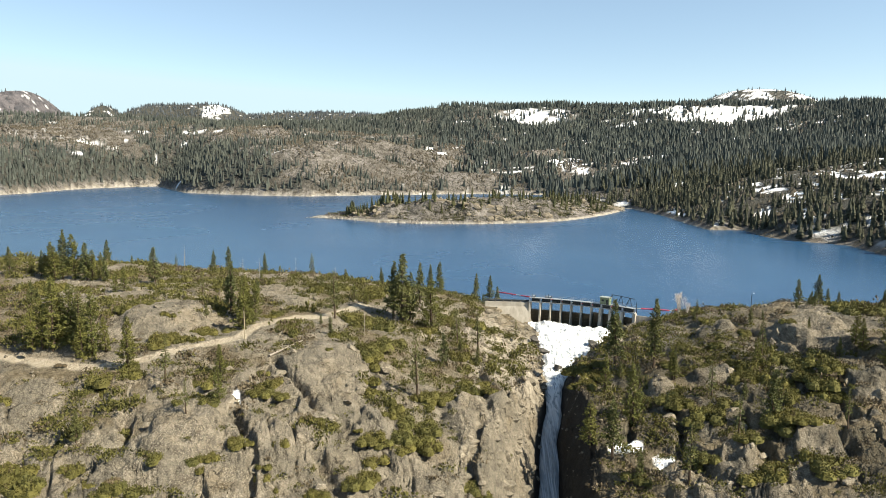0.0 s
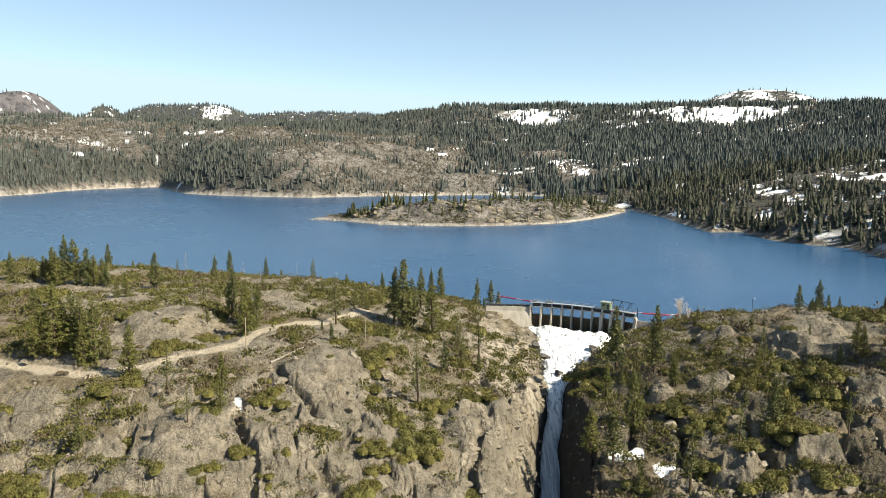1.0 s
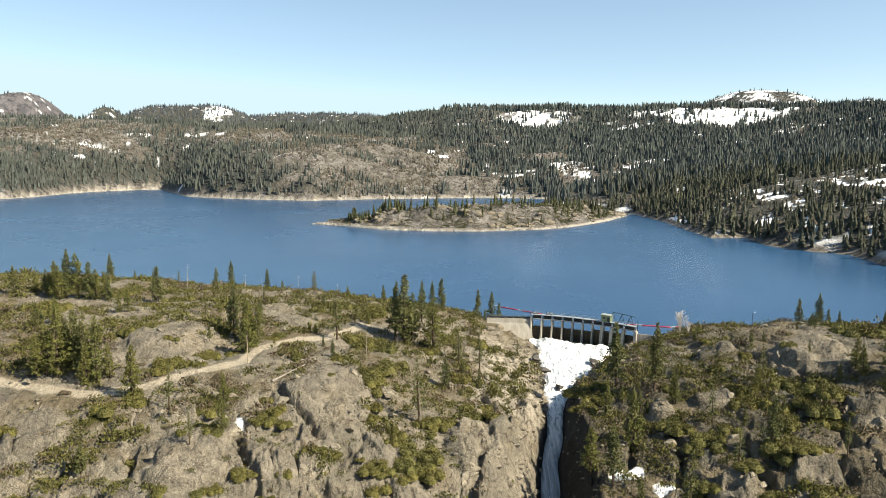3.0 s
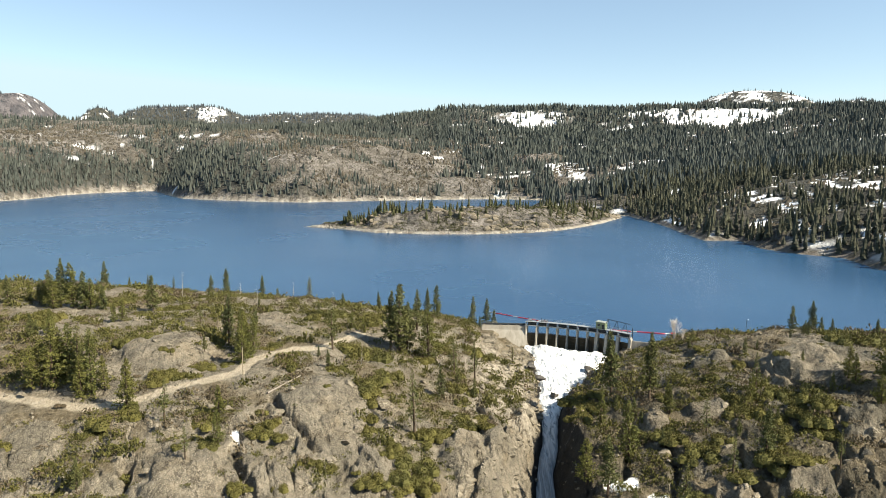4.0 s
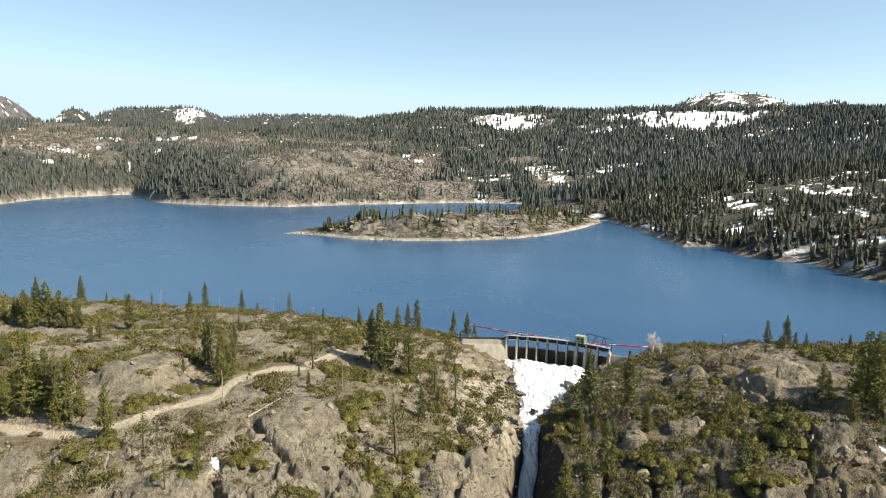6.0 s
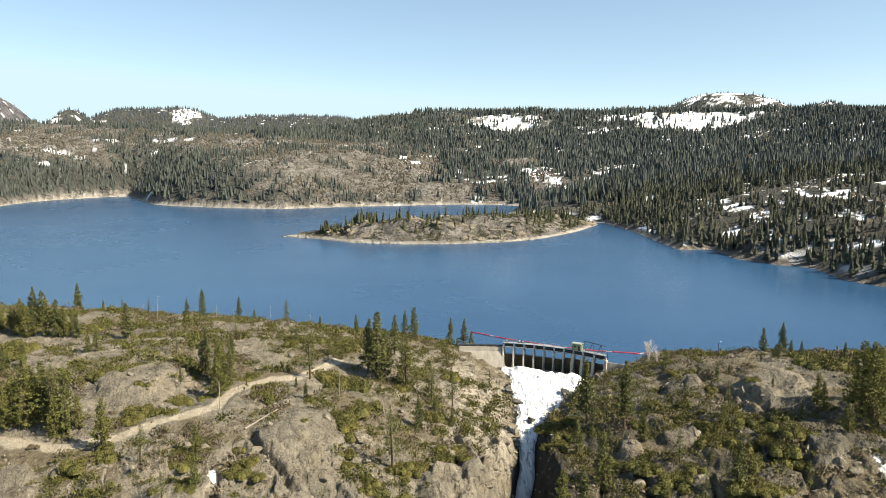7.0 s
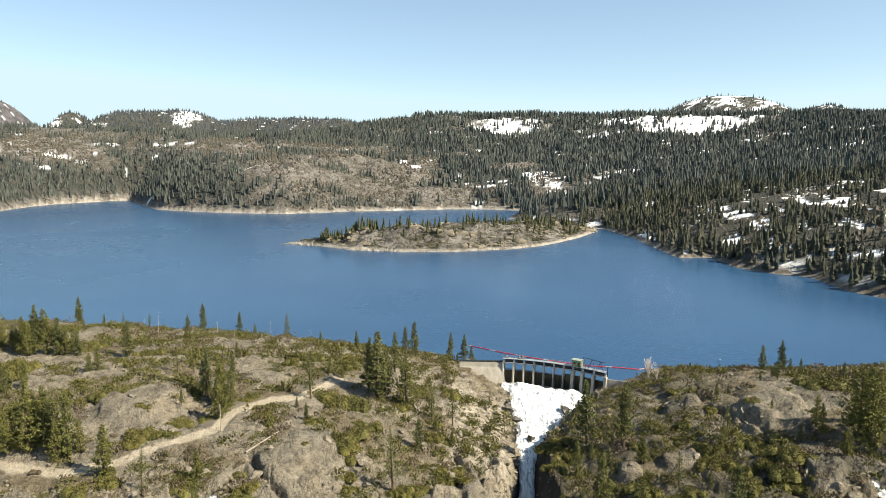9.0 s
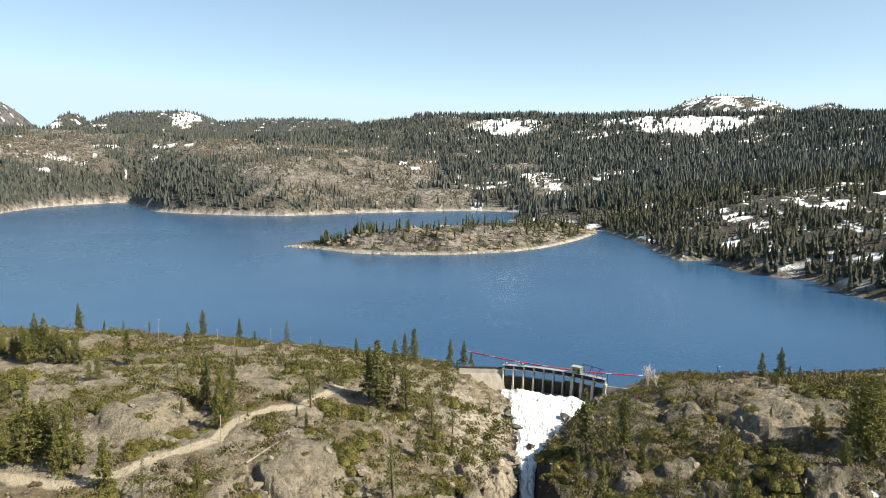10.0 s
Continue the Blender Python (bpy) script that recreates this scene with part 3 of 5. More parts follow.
SNOWFIELDS = [(258, 2248, 95, 50, 1.2), (143, 2113, 20, 40, 0.9), (597, 2195, 55, 45, 1.2), (690, 2140, 75, 50, 1.2), (784, 2112, 80, 55, 1.35), (885, 2090, 65, 60, 1.35), (816, 1701, 45, 16, 0.9), (900, 1581, 80, 18, 0.9), (237, 1690, 60, 16, 0.9), (232, 1560, 20, 50, 1.0),
              (240, 1470, 20, 50, 1.1), (250, 1390, 18, 45, 1.1), (258, 1310, 22, 40, 1.1), (275, 1255, 35, 18, 1.0), (-355, 1402, 30, 9, 0.55), (-679, 1886, 70, 14, 0.5),
              (-811, 1880, 60, 12, 0.5), (-888, 1736, 60, 12, 0.5), (-1317, 3985, 45, 120, 1.1), (-1907, 3690, 120, 40, 0.6), (315, 972, 30, 12, 0.9), (519, 2085, 60, 20, 0.9)]
SNOW_PATCHES = [(-53.6, 169.6, 1.5, 2.4), (45.8, 175.9, 5.5, 3.4), (53.4, 168.8, 3.6, 3.0), (119.5, 172, 2.2, 5)]


def wooded(x, y, out):
    """How thickly the country beyond the lake is wooded, 0 to 1."""
    dist = np.hypot(x, y)
    n = fbm(x, y, 190, 4, 121)
    right = step(40, 200, x - 0.05 * (y - 1300))
    bare_hill = np.exp(-((x - 450) / 190) ** 2 - ((y - 680) / 230) ** 2)
    thick = 0.38 + 0.58 * right + 0.45 * n - 0.28 * bare_hill + 0.5 * fbm(x, y, 60, 3, 123) + 0.5 * fbm(x, y, 22, 2, 127)
    thick = thick + 1.2 * np.exp(-((x + 720) / 400) ** 2) * step(170, 40, out + 40 * fbm(x, y, 80, 3, 125)) * step(1150, 1300, dist) + 0.5 * step(1850, 2000, y + 0.2 * x) * step(400, -200, x)
    for cx, cy, rx, ry, gain in STANDS:
        thick = thick + gain * np.exp(-((x - cx) / rx) ** 2 - ((y - cy) / ry) ** 2)
    thick = thick - 0.9 * swells(CRAGS, x, y, 0.35, 741)[1]
    return np.clip(thick, 0.03, 1)


# closer and opener stands of trees: x, y, half-widths, gain
STANDS = [(-662, 1714, 70, 70, 0.7), (-290, 1650, 130, 50, 0.8), (-261, 2004, 300, 70, 0.6), (-500, 1400, 90, 70, 0.8), (-100, 1700, 150, 60, 0.5), (60, 1600, 60, 120, 0.5), (-60, 1400, 260, 60, -0.45), (245, 1400, 40, 180, -0.9), (237, 1690, 70, 25, -0.9), (380, 800, 60, 40, -0.4)]


def build_ground():
    inner = np.radians(np.linspace(-36.5, 36.5, 800))
    outer = np.radians(np.linspace(36.5, 323.5, 80))[1:-1]
    turns = np.concatenate([inner, outer])
    rings = np.concatenate([np.linspace(0.05, 111, 12), np.linspace(112, 372, 340)[1:], np.linspace(374, 660, 40), np.linspace(664, 965, 95), np.exp(np.linspace(np.log(972), np.log(2650), 105)), np.exp(np.linspace(np.log(2690), np.log(3700), 14)), np.linspace(3730, 4540, 66), np.exp(np.linspace(np.log(4600), np.log(6200), 8))])
    r, a = np.meshgrid(rings, turns, indexing="ij")
    x, y = r * np.sin(a), r * np.cos(a)
    z = relief(x, y)
    lake, isle = inside_distance(LAKE, x, y), inside_distance(ISLE, x, y)
    out = np.where(isle > 0, isle, -lake)
    near = (y < 390) & (np.abs(x) < 330)
    # a levelled dirt track across the left bank
    off = line_distance(TRACK, x, y)
    flat = relief(x, y, False)
    track = step(2.4, 1.5, off + 0.9 * fbm(x, y, 4, 3, 131)) * near
    z = np.where(near, z * (1 - step(10, 2.5, off)) + (flat - 0.1) * step(10, 2.5, off), z)
    gx, gz, gw = gorge_at(y)
    snow = snow_cover(x, y, z)
    duff = np.where(near | (isle > 0), 0, np.clip(wooded(x, y, out) * 1.2 - 0.35, 0, 1)) * step(4, 18, out)
    duff = np.maximum(duff, 0.85 * step(2500, 2900, y) * step(-2100, -1980, x) * (1 - 0.8 * np.exp(-((x - 1720) / 420) ** 2)))
    right = np.where(near, step(3, 12, x - gx - gw), 0)
    knoll = np.exp(-((x - 116) / 19) ** 2 - ((y - 223) / 15) ** 2)
    duff = np.maximum(duff, 0.45 * right * step(-0.30, 0.12, fbm(x, y, 14, 4, 181) - 0.7 * knoll))
    duff = np.maximum(duff, 0.8 * step(190, 260, x) * step(400, 440, y) * step(1150, 1000, y) * step(3, 10, out))
    gy, gxx = np.gradient(z, axis=0) / np.maximum(np.gradient(r, axis=0), 0.05), np.gradient(z, axis=1) / np.maximum(np.gradient(a, axis=1) * r, 0.05)
    slope = np.hypot(gy, gxx)
    soil = np.clip(step(-0.05, 0.30, fbm(x, y, 21, 4, 141) - 0.02) * step(0.9, 0.35, slope) + 0.75 * right * step(-0.25, 0.1, fbm(x, y, 11, 4, 143) - 0.9 * knoll), 0, 1) * near
    soil = soil * (1 - 0.85 * swells(DOMES, x, y, 0.5, 711)[1])
    top = np.where(isle > 0, 0.6, 1.1 * step(240, 150, x))
    shore = step(2.0 + top, 0.8 + top, z + (0.5 + 0.5 * top) * fbm(x, y, 30, 3, 151)) * (y > 400) * (1 - 0.82 * step(225, 255, x))
    # wet rock along the stream, plus painted shade up the gorge's right wall
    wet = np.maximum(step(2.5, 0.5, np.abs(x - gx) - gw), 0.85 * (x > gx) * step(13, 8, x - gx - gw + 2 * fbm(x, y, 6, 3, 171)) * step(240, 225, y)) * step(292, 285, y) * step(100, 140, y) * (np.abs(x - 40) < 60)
    n, m = r.shape
    idx = np.arange(n * m).reshape(n, m)
    nxt = np.roll(idx, -1, 1)
    faces = np.stack([idx[:-1], nxt[:-1], nxt[1:], idx[1:]], -1).reshape(-1, 4)
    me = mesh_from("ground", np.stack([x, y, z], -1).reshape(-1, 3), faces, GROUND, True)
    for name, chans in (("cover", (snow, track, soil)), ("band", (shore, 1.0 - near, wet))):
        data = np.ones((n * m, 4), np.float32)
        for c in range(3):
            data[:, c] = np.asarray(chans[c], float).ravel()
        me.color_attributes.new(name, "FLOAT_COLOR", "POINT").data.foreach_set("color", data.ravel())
    me.attributes.new("duff", "FLOAT", "POINT").data.foreach_set("value", duff.ravel().astype(np.float32))
    talus = step(3, 8, gx - gw - x + 3) * step(30, 16, gx - gw - x) * step(200, 215, y) * step(292, 270, y) * step(-0.25, 0.15, fbm(x, y, 12, 3, 161))
    me.attributes.new("talus", "FLOAT", "POINT").data.foreach_set("value", talus.ravel().astype(np.float32))
    # mask of the far-left mountain, whose colour carries painted haze
    me.attributes.new("haze_grey", "FLOAT", "POINT").data.foreach_set("value", (0.9 * step(3000, 3300, y) * step(-2000, -2090, x)).ravel().astype(np.float32))
    return tagged(new("ground", me), "granite slopes with dry soil, a gorge and snow patches", "ground", kind="structure")


ground = build_ground()


def build_lake():
    bm = bmesh.new()
    f = bm.faces.new([bm.verts.new((x, y, 0.0)) for x, y in LAKE])
    bmesh.ops.triangulate(bm, faces=[f])
    return tagged(part("lake", bm, WATER), "wide calm blue mountain reservoir", "lake", kind="structure")


lake = build_lake()


def ground_z(x, y):
    return float(relief(np.array([x]), np.array([y]))[0])


def ground_heights(places):
    """Ground height under each of many places that begin with x, y."""
    xy = np.array([p[:2] for p in places], float)
    return relief(xy[:, 0], xy[:, 1]).tolist()


# ---------------------------------------------------------------- the dam
DAM_A, DAM_B, DAM_BULGE = Vector((34.0, 298.0)), Vector((73.0, 275.5)), 3.2
DAM_ALONG = (DAM_B - DAM_A).normalized()
DAM_OUT = Vector((-DAM_ALONG.y, DAM_ALONG.x))          # towards the lake
DAM_LENGTH = (DAM_B - DAM_A).length


def dam_place(s, n=0.0, z=0.0):
    """A place s metres along the curved dam, n metres to the lake side of its line."""
    f = 2 * s / DAM_LENGTH - 1
    p = DAM_A + DAM_ALONG * s + DAM_OUT * (DAM_BULGE * (1 - f * f) + n)
    return Vector((p.x, p.y, z))


def dam_turn(s):
    way = dam_place(s + 0.5) - dam_place(s - 0.5)
    return Matrix.Rotation(math.atan2(way.y, way.x), 3, "Z")


def dam_block(bm, s0, s1, profile):
    """A block between two places along the dam, with an outline in (n, z)."""
    ends = [[bm.verts.new(dam_place(s, n, z)) for n, z in profile] for s in (s0, s1)]
    bm.faces.new(ends[0])
    bm.faces.new(ends[1][::-1])
    for i in range(len(profile)):
        j = (i + 1) % len(profile)
        bm.faces.new((ends[0][i], ends[0][j], ends[1][j], ends[1][i]))
    return bm


def dam_strip(bm, s0, s1, n0, n1, z0, z1, pieces=1):
    for k in range(pieces):
        a, b = s0 + (s1 - s0) * k / pieces, s0 + (s1 - s0) * (k + 1) / pieces
        dam_block(bm, a, b, [(n0, z0), (n1, z0), (n1, z1), (n0, z1)])
    return bm


SLIM, BROAD = [0.0, 4.35, 8.7, 13.05, 17.4, 21.75, 26.1], [30.4, 34.6, 39.6, 44.9]


def build_dam():
    dam = tagged(new("spillway_dam"), "concrete spillway dam with buttress piers and brown gate boards", "dam")
    for s in SLIM:
        pier = part("pier", dam_block(bmesh.new(), s - 0.27, s + 0.27, [(0.6, -8), (0.6, 3.2), (-1.2, 3.2), (-1.3, 1.5), (-2.3, -5.2), (-2.4, -8)]), OLD_CONCRETE, dam, "pale stained concrete pier")
    for s in BROAD:
        part("pier", dam_block(bmesh.new(), s - 0.6, s + 0.6, [(0.9, -8), (0.9, 3.2), (-1.5, 3.2), (-1.9, 1.6), (-3.2, -4.2), (-3.3, -8)]), OLD_CONCRETE, dam, "broad pale concrete pier")
    posts = SLIM + BROAD
    for a, b in zip(posts, posts[1:]):
        wide = a >= 26
        inset = 0.36 if not wide else 0.66
        gate = part("gate", dam_strip(bmesh.new(), a + inset, b - inset, -0.45, -0.15, -8, 0.06 if not wide else 1.2), GATE, dam, "wet brown timber gate boards")
        for z in ((-3.4, -2.0, -0.6) if not wide else (-3.0, -1.2, 0.6)):
            part("gate_beam", dam_strip(bmesh.new(), a + inset, b - inset, -0.62, -0.453, z, z + 0.22), GATE, gate)
        part("sill", dam_strip(bmesh.new(), a + inset, b - inset, -2.6, -0.65, -8, -5.4), CONCRETE, dam)
        part("beam", dam_strip(bmesh.new(), a - (0.0 if a else 0.4), b, -1.25, -0.75, 3.204, 3.6), STEEL, dam, "pale grey painted edge beam")
        part("deck_slab", dam_strip(bmesh.new(), a - (0.0 if a else 0.4), b, -0.745, 1.5, 3.204, 3.55), CONCRETE, dam)
        hoist = part("gate_hoist", box(bmesh.new(), (b - a - 0.9, 0.9, 1.3), dam_place((a + b) / 2, -0.1, 4.2), dam_turn((a + b) / 2), 0.06), DARK_STEEL, dam, "dark steel gate hoist")
        drum = part("drum", rod(bmesh.new(), dam_place(a + 1.0, -0.75, 4.2), dam_place(b - 1.0, -0.75, 4.2), 0.28, sides=10), DARK_STEEL, hoist)
        part("top_beam", dam_strip(bmesh.new(), a - (0.0 if a else 0.4), b, -1.1, 1.3, 5.0, 5.16), STEEL, dam, "pale grey walkway")
        part("rail", rod(bmesh.new(), dam_place(a, -1.05, 6.1), dam_place(b, -1.05, 6.1), 0.045), STEEL, dam)
        part("rail", rod(bmesh.new(), dam_place(a, 1.25, 6.1), dam_place(b, 1.25, 6.1), 0.045), STEEL, dam)
    for s in posts:
        part("frame_post", dam_strip(bmesh.new(), s - 0.2, s + 0.2, -1.0, -0.7, 3.605, 4.995), STEEL, dam)
        for n in (-1.05, 1.25):
            part("rail_post", rod(bmesh.new(), dam_place(s, n, 5.15), dam_place(s, n, 6.1), 0.05), STEEL, dam)
    # solid walls at both ends
    bm = bmesh.new()
    for a, b in (((14.5, 300.2), (24, 299.5)), ((24, 299.5), (33.6, 298.4))):
        a, b = Vector((*a, 0)), Vector((*b, 0))
        outward = Vector((0.1, -1, 0))
        rows = [[bm.verts.new(p + outward * o + Vector((0, 0, z))) for o, z in ((-0.8, -9), (-0.8, 3.0), (0.6, 3.0), (0.9, 1.2), (4.6, -6.5), (4.8, -9))] for p in (a, b)]
        bm.faces.new(rows[0])
        bm.faces.new(rows[1][::-1])
        for i in range(6):
            bm.faces.new((rows[0][i], rows[0][(i + 1) % 6], rows[1][(i + 1) % 6], rows[1][i]))
    wall = part("abutment_wall", bm, CONCRETE, dam, "smooth tan concrete wall")
    bm = bmesh.new()
    for a, b in (((14.5, 300.2), (24, 299.5)), ((24, 299.5), (33.6, 298.4))):
        rod(bm, (*a, 3.55), (*b, 3.55), 0.42, sides=10)
    part("pipe", bm, DARK_STEEL, wall, "dark rusty pipe along the wall top")
    for k in range(6):
        x = 15.5 + 3.5 * k
        part("pipe_support", box(bmesh.new(), (0.4, 0.9, 0.5), (x, 300.2 - 0.09 * (x - 14.5), 3.2), bevel=0.04), CONCRETE, wall)
    bm = bmesh.new()
    rows = [[bm.verts.new(Vector((x, y, 0)) + Vector((-0.35, -0.94, 0)) * o + Vector((0, 0, z))) for o, z in ((-0.6, -6), (-0.6, top), (0.5, top), (2.6, -6))] for x, y, top in ((73.4, 275.2, 2.4), (84.5, 272.5, 1.6))]
    bm.faces.new(rows[0])
    bm.faces.new(rows[1][::-1])
    for i in range(4):
        bm.faces.new((rows[0][i], rows[0][(i + 1) % 4], rows[1][(i + 1) % 4], rows[1][i]))
    part("abutment_wall", bm, plain_material("dark_grey_concrete", (0.10, 0.10, 0.10), (0.18, 0.175, 0.165), 0.7, 0.9, streaks=True), dam, "dark grey concrete wall")
    part("end_post", rod(bmesh.new(), dam_place(45.4, 0.6, 3.2), dam_place(45.4, 0.6, 7.4), 0.16, sides=8), DARK_STEEL, dam, "dark steel end post")
    return dam


dam = build_dam()


def build_hut():
    s = 32.0
    hut = tagged(new("control_hut"), "small faded green control hut on the dam deck", "hut", group="")
    turn = dam_turn(s)
    part("wall", box(bmesh.new(), (4.0, 2.3, 2.7), dam_place(s, 0.1, 6.5), turn, 0.05), HUT_GREEN, hut)
    part("roof", box(bmesh.new(), (4.5, 2.8, 0.28), dam_place(s, 0.1, 8.0), turn, 0.06), ROOF_METAL, hut, "pale metal roof")
    part("door", box(bmesh.new(), (0.9, 0.08, 1.95), dam_place(s + 1.0, -1.09, 6.14), turn, 0.02), DARK_STEEL, hut, "dark steel door")
    part("window", box(bmesh.new(), (1.0, 0.06, 0.8), dam_place(s - 0.9, -1.08, 6.75), turn, 0.02), DARK_STEEL, hut, "dark window")
    return hut


build_hut()


def build_gantry():
    gantry = tagged(new("hoist_gantry"), "dark steel hoist gantry with slanted frames on the deck", "gantry")
    top = [dam_place(s, 0.2, z) for s, z in ((34.5, 9.4), (37.8, 9.2), (41.0, 9.0), (44.6, 8.8))]
    bm = bmesh.new()
    for a, b in zip(top, top[1:]):
        rod(bm, a, b, 0.13)
    part("top_rail", bm, DARK_STEEL, gantry)
    for k, s in enumerate((34.5, 38.4, 42.2)):
        bm = bmesh.new()
        rod(bm, dam_place(s - 1.6, 0.2, 5.15), dam_place(s + 0.3, 0.2, 9.35 - 0.18 * k), 0.12)
        rod(bm, dam_place(s + 1.3, 0.2, 5.15), dam_place(s + 0.3, 0.2, 9.35 - 0.18 * k), 0.10)
        rod(bm, dam_place(s - 0.9, 0.2, 6.6), dam_place(s + 0.9, 0.2, 6.6), 0.07)
        part("slanted_frame", bm, DARK_STEEL, gantry)
    return gantry


build_gantry()


def build_small_hoists():
    for s, n in ((1.2, 0.3), (6.6, 0.3), (8.0, 0.4)):
        thing = tagged(new("winch"), "small grey winch on the dam walkway", "winch", group="winches on the walkway")
        part("body", box(bmesh.new(), (1.0, 0.8, 0.9), dam_place(s, n, 5.6), dam_turn(s), 0.08), STEEL, thing)
        part("wheel", rod(bmesh.new(), dam_place(s + 0.52, n, 5.85), dam_place(s + 0.7, n, 5.85), 0.42, sides=12), DARK_STEEL, thing)
        part("post", rod(bmesh.new(), dam_place(s - 0.7, n, 5.15), dam_place(s - 0.7, n, 6.9), 0.07), DARK_STEEL, thing)


build_small_hoists()


def build_boom(name, line, floats):
    """A line of plastic floats that keeps driftwood off the dam."""
    boom = tagged(new(name), "floating line of red and white plastic floats on the lake", "float line")
    pts = [Vector((x, y, 0.05)) for x, y in line]
    lengths = [0.0]
    for a, b in zip(pts, pts[1:]):
        lengths.append(lengths[-1] + (b - a).length)
    mesh = None
    for k in range(floats):
        d = lengths[-1] * (k + 0.5) / floats
        i = max(j for j in range(len(pts) - 1) if lengths[j] <= d)
        a, b = pts[i], pts[i + 1]
        p = a.lerp(b, (d - lengths[i]) / (b - a).length)
        if k % 11 < 2:
            bm = rod(bmesh.new(), (-0.62, 0, 0), (0.62, 0, 0), 0.2, sides=8)
            me = mesh_of("float", bm, WHITE_FLOAT)
        else:
            if mesh is None:
                bm = rod(bmesh.new(), (-0.68, 0, 0), (0.68, 0, 0), 0.27, sides=8)
                bmesh.ops.bevel(bm, geom=[e for e in bm.edges if abs(abs(e.verts[0].co.x) - 0.68) < 0.01 and abs(abs(e.verts[1].co.x) - 0.68) < 0.01], offset=0.08, segments=1, affect="EDGES")
                mesh = mesh_of("float", bm, RED_FLOAT)
            me = mesh
        ob = part("float", me, None, boom)
        way = b - a
        ob.matrix_basis = pose(p.x, p.y, 0.12 + 0.05 * math.sin(k * 1.7), 0, 0, math.degrees(math.atan2(way.y, way.x)) + 5 * math.sin(k * 2.3))
    return boom


build_boom("float_line", [(20, 339), (27.5, 332.5), (37, 324), (50.5, 314.2), (61, 307.5), (72.2, 302), (83, 299), (92, 296), (98, 297)], 70)


# ---------------------------------------------------------------- white water
def build_cascade():
    g = np.array(GORGE[:11], float)
    t = np.linspace(0, len(g) - 1, 260)
    u = np.linspace(-1, 1, 61)
    k = np.clip(t.astype(int), 0, len(g) - 2)
    f = (t - k)[:, None]
    row = g[k] * (1 - f) + g[k + 1] * f
    # the head of the cascade spreads along the foot of the piers
    head = step(2.0, 0.0, t)[:, None]
    width = row[:, 3:4] * (1.02 + 0.06 * np.sin(t * 5.0)[:, None])
    x = row[:, 0:1] + width * u[None, :] * (1 + 0.10 * head)
    y = row[:, 1:2] + head * (-(x - 52) * 0.50)
    fall = step(2.6, 4.2, t)[:, None]
    z = row[:, 2:3] + 0.9 + 0.5 * head + 1.3 * fall + (1 - 0.6 * fall) * (1.0 * fbm(x, y, 4.0, 4, 201) + 0.8 * np.abs(fbm(x * 1.6, y * 0.6, 2.2, 4, 203)))
    z = z + 0.9 * head * np.exp(-((x - 40) / 7) ** 2) + 0.7 * head * np.exp(-((x - 57) / 6) ** 2) - 0.9 * np.abs(u)[None, :] ** 4 * (1 - 0.3 * head)
    z = z + 0.35 * fall * np.abs(fbm(x * 3, y * 0.4, 2.0, 3, 205))
    n, m = x.shape
    idx = np.arange(n * m).reshape(n, m)
    faces = np.stack([idx[:-1, :-1], idx[1:, :-1], idx[1:, 1:], idx[:-1, 1:]], -1).reshape(-1, 4)
    me = mesh_from("cascade", np.stack([x, y + 0 * x, z], -1).reshape(-1, 3), faces, FOAM, True)
    # the darkened, shade-coloured water sets in down the chute
    me.attributes.new("shaded_sheet", "FLOAT", "POINT").data.foreach_set("value", (0.9 * step(3.6, 6.4, t)[:, None] + 0 * x).ravel().astype(np.float32))
    return tagged(new("cascade", me), "foaming white water rushing down below the dam", "waterfall", kind="structure")


build_cascade()


# ---------------------------------------------------------------- trees and brush
def kites(base, way, length, width, rng, outward):
    """Small leaves or needle tufts: flat kites along a way, with their faces turned roughly outward. Arrays of shape (n, 3)."""
    n = len(base)
    way = way / np.linalg.norm(way, axis=1, keepdims=True)
    side = np.cross(outward + rng.normal(scale=0.42, size=(n, 3)), way)
    side /= np.linalg.norm(side, axis=1, keepdims=True) + 1e-9
    m = base + way * (0.55 * length)[:, None]
    quad = np.stack([base, m - side * width[:, None], base + way * length[:, None], m + side * width[:, None]], 1)
    return quad.reshape(-1, 3), np.arange(4 * n).reshape(-1, 4)


